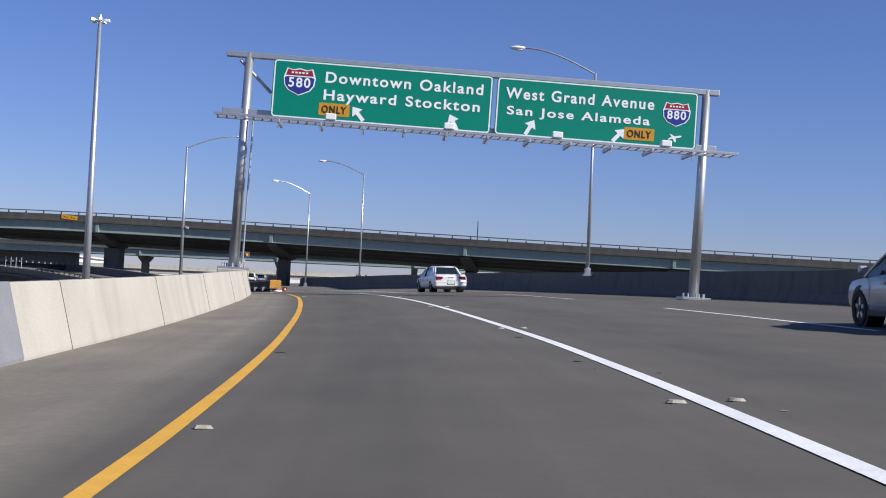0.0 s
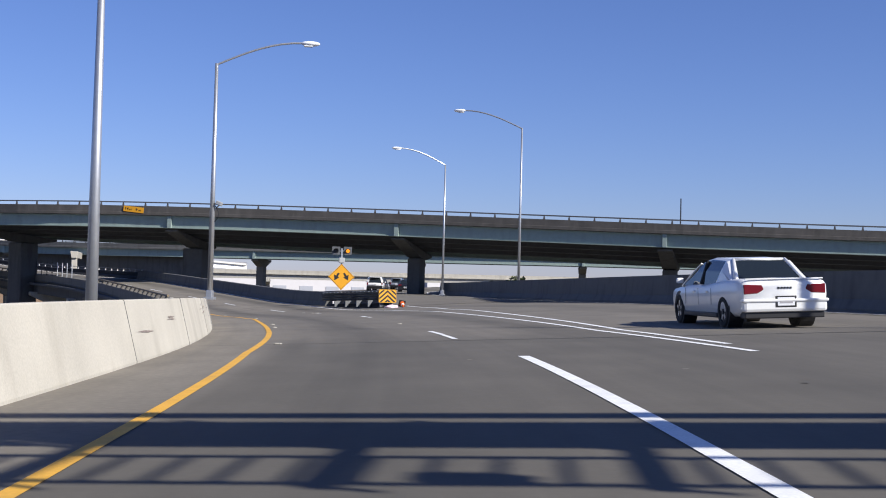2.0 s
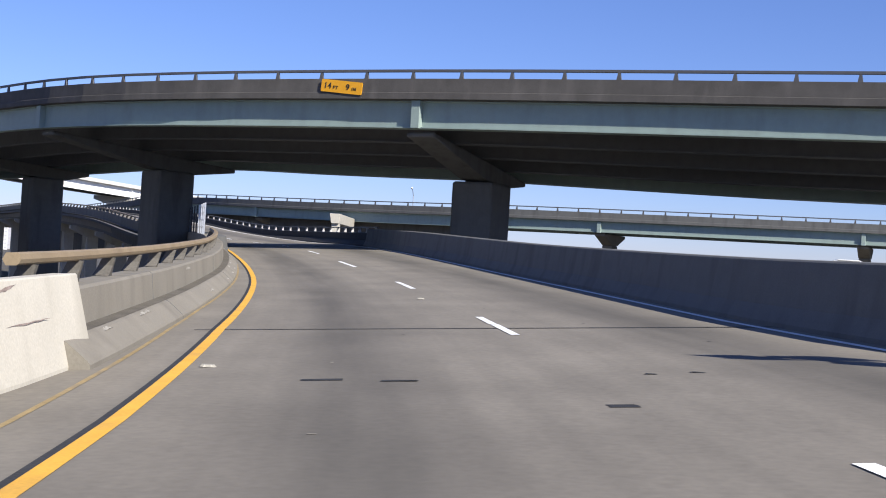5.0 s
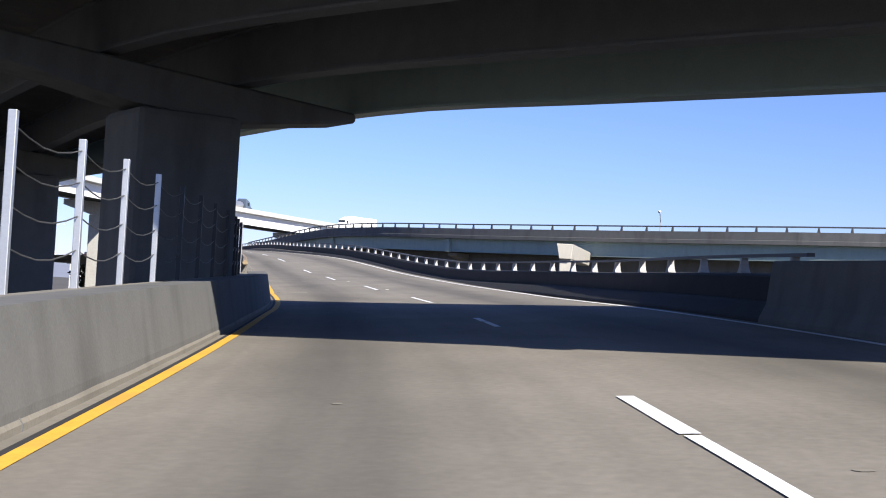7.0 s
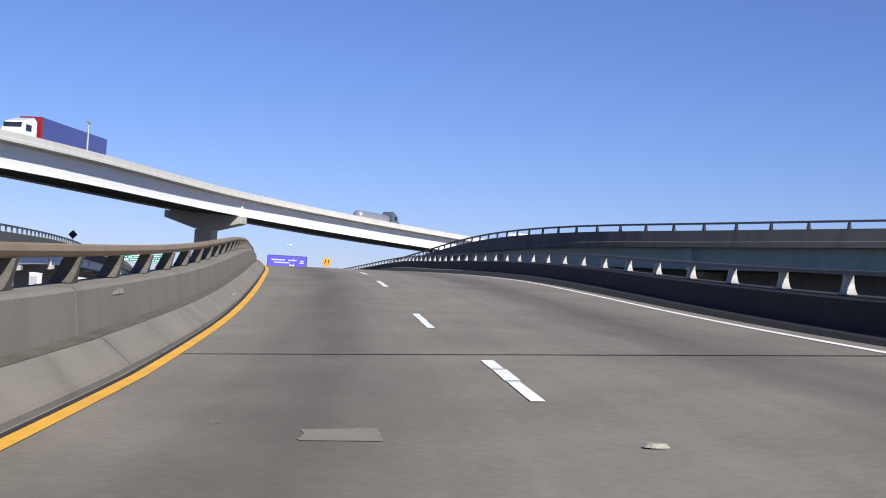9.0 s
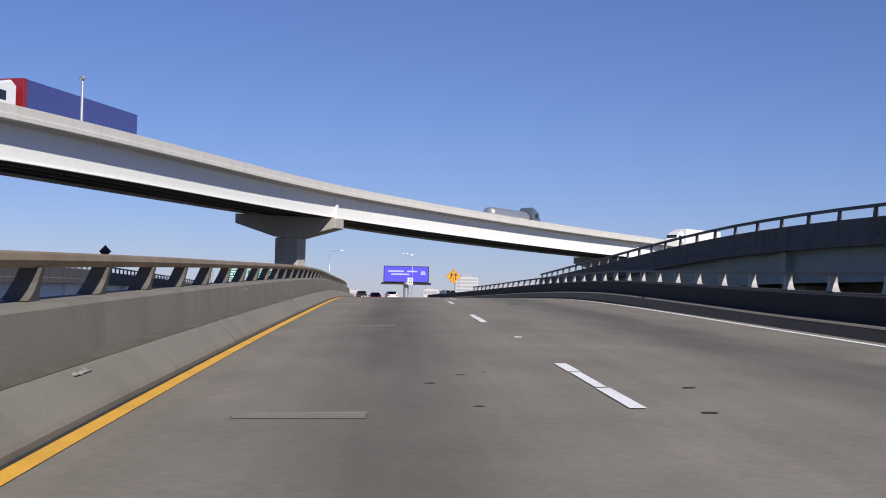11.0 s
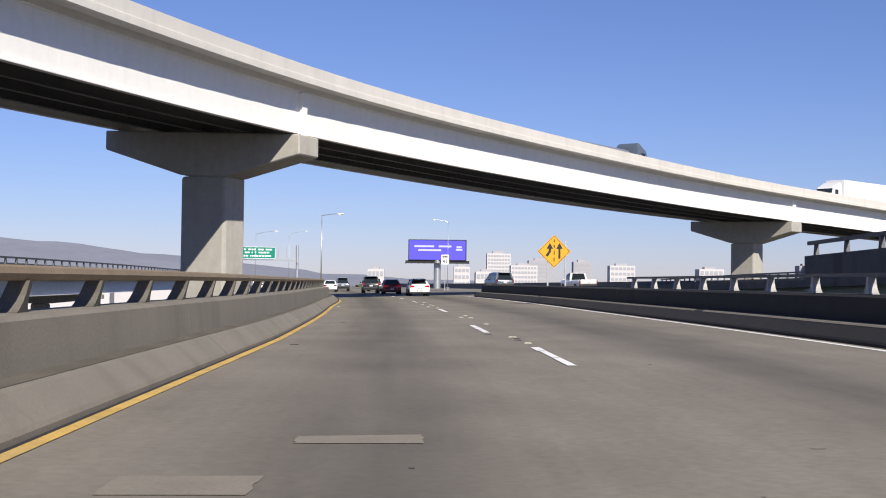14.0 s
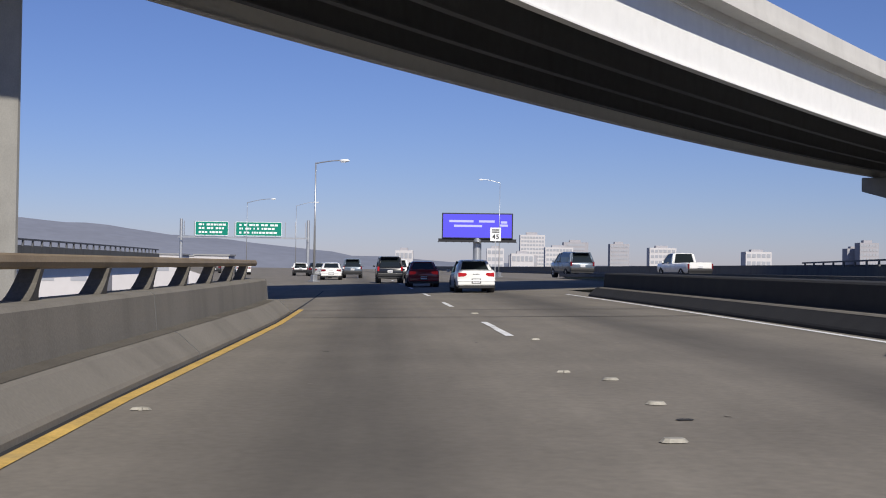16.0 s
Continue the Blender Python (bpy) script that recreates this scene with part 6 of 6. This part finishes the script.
part("cap", bm, GALV, t)

# ---- billboard ----
bb = thing("billboard", "large blue lit billboard on a steel column", "billboard", pose(-280.4, 382.2, 0, 0, 0, 44))
bm = bmesh.new()
box(bm, -4.55, 0, 9.9, 4.55, 0.9, 13.2, 0.06)
part("cabinet", bm, TRIMB, bb)
sc = part("screen", flat(bmesh.new(), [(-4.4, 10.05), (4.4, 10.05), (4.4, 13.05), (-4.4, 13.05)], -0.005, 0.01), SCREEN, bb, "glowing blue-violet screen")
bm = bmesh.new()
for x0, x1, z in ((-3.6, -0.5, 12.0), (0.2, 2.2, 12.0), (-3.0, 0.6, 11.4), (3.0, 3.8, 11.9), (2.9, 3.9, 11.5)):
    flat(bm, [(x0, z), (x1, z), (x1, z + 0.28), (x0, z + 0.28)], -0.02, 0.004)
part("lettering", bm, SCREENL, sc)
bm = bmesh.new()
tube(bm, (0, 0.5, -8), (0, 0.5, 10), 0.55, seg=18)
part("column", bm, GALV, bb)
bm = bmesh.new()
box(bm, -5.0, -0.9, 9.45, 5.0, -0.1, 9.52)
box(bm, -5.0, 0.2, 9.5, 5.0, 0.7, 9.9)
for i in range(11):
    box(bm, -5.0 + i, -0.9, 9.4, -4.95 + i, 0.3, 9.5)
part("catwalk", bm, TRIMB, bb)

# ---- far gantry with two green signs ----
fm = pose(-309.5, 369.5, 0, 0, 0, 47)
fg = thing("sign_gantry", "far steel gantry with two green signs", "sign gantry", fm)
for x in (-11.6, 6.0):
    bm = bmesh.new()
    tube(bm, (x, 0.3, 4.5), (x, 0.3, 12.4), 0.25, 0.2, 12)
    part("post", bm, GALV, fg)
bm = bmesh.new()
box(bm, -11.9, 0.2, 9.85, 6.3, 0.4, 10.0)
box(bm, -11.9, -0.6, 9.75, 6.3, -0.5, 9.85)
for i in range(13):
    box(bm, -11.2 + i * 1.4, 0.1, 9.75, -11.1 + i * 1.4, 0.25, 12.1)
part("frame", bm, GALV, fg)
for x, w in ((-9.6, 4.6), (-4.0, 6.4)):
    g = part("sign_panel", flat(bmesh.new(), rounded(w, 1.95, 0.15, x, 10.12), 0, 0.04), GREEN, fg, "green sign with pale unreadable lines")
    bm = ring(bmesh.new(), w, 1.95, 0.15, 0.06, x, 10.12, -0.05)
    rnd = random.Random(int(w * 10))
    for z in (11.5, 11.0, 10.45):
        xx = x + 0.5
        while xx < x + w - 0.8:
            ln = rnd.uniform(0.15, 0.5)
            flat(bm, [(xx, z), (xx + ln, z), (xx + ln, z + 0.26), (xx, z + 0.26)], -0.045)
            xx += ln + rnd.choice((0.1, 0.1, 0.35))
    part("lettering", bm, SIGNW, g)


# ---- distance: towers, sheds, hills ----
def tower(x, y, z1, w, d, rows, cols, wall, turn=47, label="pale far office tower with rows of windows", z0=-8):
    t = thing("office_tower", label, "building", pose(x, y, 0, 0, 0, turn), "far towers")
    bm = bmesh.new()
    box(bm, -w / 2, 0, z0, w / 2, d, z1)
    part("wall", bm, wall, t)
    bm = bmesh.new()
    box(bm, -w * 0.25, d * 0.2, z1 - 0.2, w * 0.2, d * 0.7, z1 + (z1 - z0) * 0.05)
    part("roof_plant", bm, TOWERG, t)
    fh = (z1 - z0) * 0.98 / rows
    bm = bmesh.new()
    for r in range(rows):
        for c in range(cols):
            cw = w * 0.94 / cols
            x0 = -w * 0.47 + c * cw
            box(bm, x0 + cw * 0.12, -0.15, z0 + fh * (r + 0.35), x0 + cw * 0.88, 0.02, z0 + fh * (r + 0.85))
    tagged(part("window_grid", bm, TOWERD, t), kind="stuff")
    return t


tower(-783.3, 926.1, 30.5, 17.7, 14, 14, 8, TOWERW)
tower(-736.8, 903.0, 21.0, 18.8, 14, 9, 8, TOWERW)
tower(-765, 952, 25.8, 17.7, 12, 11, 1, TOWERG, label="grey far office tower with dark bands")
tower(-773.3, 1011, 26.0, 14.5, 12, 11, 7, TOWERG, label="grey far office tower with rows of windows")
tower(-658.6, 914.2, 20.8, 16.9, 12, 8, 6, TOWERW)
tower(-560.8, 872.8, 17.6, 14.4, 12, 6, 5, TOWERW)
tower(-620.5, 1103.1, 28.5, 13.4, 12, 11, 6, TOWERG, label="grey far office tower with rows of windows")
tower(-635, 1110, 24.5, 12, 12, 8, 5, TOWERG, label="grey far office tower with rows of windows")
tower(-589.1, 694.4, 15.7, 8.1, 8, 7, 4, TOWERW)
tower(-542.9, 597, 12.8, 6.9, 8, 5, 4, TOWERW)
tower(-511.1, 631.6, 12.2, 9.0, 8, 5, 5, TOWERW)
tower(-600, 725, 13.0, 14, 8, 4, 6, TOWERG, label="low grey far block with windows")
rnd = random.Random(4)


def shed(x, y, w, d, z1, turn, wall, label):
    t = thing("warehouse", label, "building", pose(x, y, -8, 0, 0, turn), "far low sheds")
    bm = bmesh.new()
    box(bm, -w / 2, 0, 0, w / 2, d, z1 + 8)
    part("wall", bm, wall, t)
    bm = bmesh.new()
    box(bm, -w / 2 - 0.3, -0.3, z1 + 8, w / 2 + 0.3, d + 0.3, z1 + 8.4)
    part("roof", bm, ROOFM, t)
    for i in range(max(int(w / 7), 1)):
        bm = bmesh.new()
        x0 = -w / 2 + 1.5 + i * 7
        box(bm, x0, -0.1, z1 + 3.5, x0 + 3.5, 0.05, z1 + 6.2)
        part("window", bm, TOWERD, t)


for x, y, w, d, z1, turn, wall, label in ((-80, 345, 50, 20, 2.6, 35, TOWERW, "long pale low warehouse"), (-25, 370, 50, 20, 3.2, 35, TOWERW, "long pale low warehouse"), (60, 400, 60, 20, 4.0, 35, TOWERG, "long grey low warehouse"),
                                          (-130, 340, 40, 20, 3.4, 15, BRICK, "brown low warehouse beyond the viaducts"), (140, 400, 60, 20, 4, 30, TOWERW, "long pale low warehouse"), (-479, 445, 22, 12, 8.6, 47, TOWERW, "pale low building by the freeway"),
                                          (-449, 449, 9, 9, 8.4, 47, TOWERW, "pale low building by the freeway"), (-430, 392, 30, 12, 6.5, 55, TOWERW, "pale low building by the freeway"), (-400, 330, 30, 12, 5, 60, TOWERG, "grey low building by the freeway"),
                                          (-560, 500, 40, 14, 8.8, 50, TOWERW, "pale low building by the freeway"), (-170, 170, 30, 14, -1.5, 60, TOWERW, "pale low building beside the side viaduct"), (-190, 215, 30, 14, 0.5, 60, TOWERG, "grey low building beside the side viaduct"),
                                          (-120, 120, 30, 14, -2, 50, TOWERW, "pale low building beside the side viaduct")):
    shed(x, y, w, d, z1, turn, wall, label)
# far pale viaduct behind the branch
FAR = Line([(-92, 284, 2.2), (-40, 297, 2.3), (30, 318, 2.6), (160, 356, 3.0)], zero=1)
viaduct("overpass", "far low pale concrete viaduct", FAR, -50, 195, 9, 1, DECKCOL, 0.9, 0.4, [ -30, -5, 20, 45, 70, 95, 120, 145, 170], wall=PALE, rail=0, ngird=3, col=PALE)

bm = bmesh.new()
prev = None
for i in range(121):
    a = radians(20 + i * 0.9)
    r = 2700
    x, y = -164 - r * math.sin(a), 270 + r * math.cos(a)
    deg = math.degrees(a)
    h = float(np.interp(deg, [20, 44, 50, 54, 58, 62, 66, 72, 90, 128], [10, 16, 24, 44, 62, 82, 96, 110, 120, 90])) + 7 * noise.noise(Vector((i * 0.35, 0, 0))) + 3 * noise.noise(Vector((i * 1.1, 5, 0)))
    row = [bm.verts.new((x, y, -9)), bm.verts.new((x * 1.0 - 200 * math.sin(a), y + 200 * math.cos(a), h * 0.55)), bm.verts.new((x - 600 * math.sin(a), y + 600 * math.cos(a), h * 1.2))]
    if prev:
        for j in range(2):
            bm.faces.new((prev[j], prev[j + 1], row[j + 1], row[j]))
    prev = row
tagged(part("backdrop", bm, HILLM, smooth=True), "wooded hills on the horizon with haze put into their blue-grey colour", "hills", kind="structure")


# ---- trees ----
def tree(x, y, z, h, seed, label):
    rnd = random.Random(seed)
    t = thing("tree", label, "tree", pose(x, y, z), "far trees")
    bm = bmesh.new()
    tube(bm, (0, 0, 0), (0, 0, h * 0.55), h * 0.035, h * 0.015, 8)
    for i in range(6):
        a = rnd.uniform(0, 6.3)
        b = h * rnd.uniform(0.25, 0.5)
        tube(bm, (0, 0, b), (h * 0.25 * math.cos(a), h * 0.25 * math.sin(a), b + h * 0.25), h * 0.012, h * 0.006, 6)
    part("trunk", bm, BARK, t)
    vs, fs = [], []
    for i in range(900):
        a, u, r = rnd.uniform(0, 6.28), rnd.uniform(-1, 1), rnd.uniform(0.4, 1) ** 0.5
        q = math.sqrt(1 - u * u) * r * h * 0.34 * (1 + 0.3 * math.sin(a * 3 + seed))
        c = Vector((q * math.cos(a), q * math.sin(a), h * (0.62 + 0.36 * u * r)))
        e = h * 0.035
        d1 = Vector((rnd.uniform(-1, 1), rnd.uniform(-1, 1), rnd.uniform(-1, 1))).normalized() * e
        d2 = d1.cross(Vector((rnd.uniform(-1, 1), rnd.uniform(-1, 1), rnd.uniform(-1, 1)))).normalized() * e
        k = len(vs)
        vs += [c - d1, c + d2, c + d1, c - d2]
        fs.append((k, k + 1, k + 2, k + 3))
    me = bpy.data.meshes.new("crown")
    me.from_pydata(vs, [], fs)
    me.materials.append(LEAF)
    ob = new("crown", me)
    ob.parent = t


for i, (x, y, z, h) in enumerate(((-345.5, 424, -8, 15.0), (-14.6, 222, -8, 11.5), (-19, 226, -8, 11), (-430, 470, -8, 15.5))):
    tree(x, y, z, h, i + 1, "dusty dark green tree in full leaf")
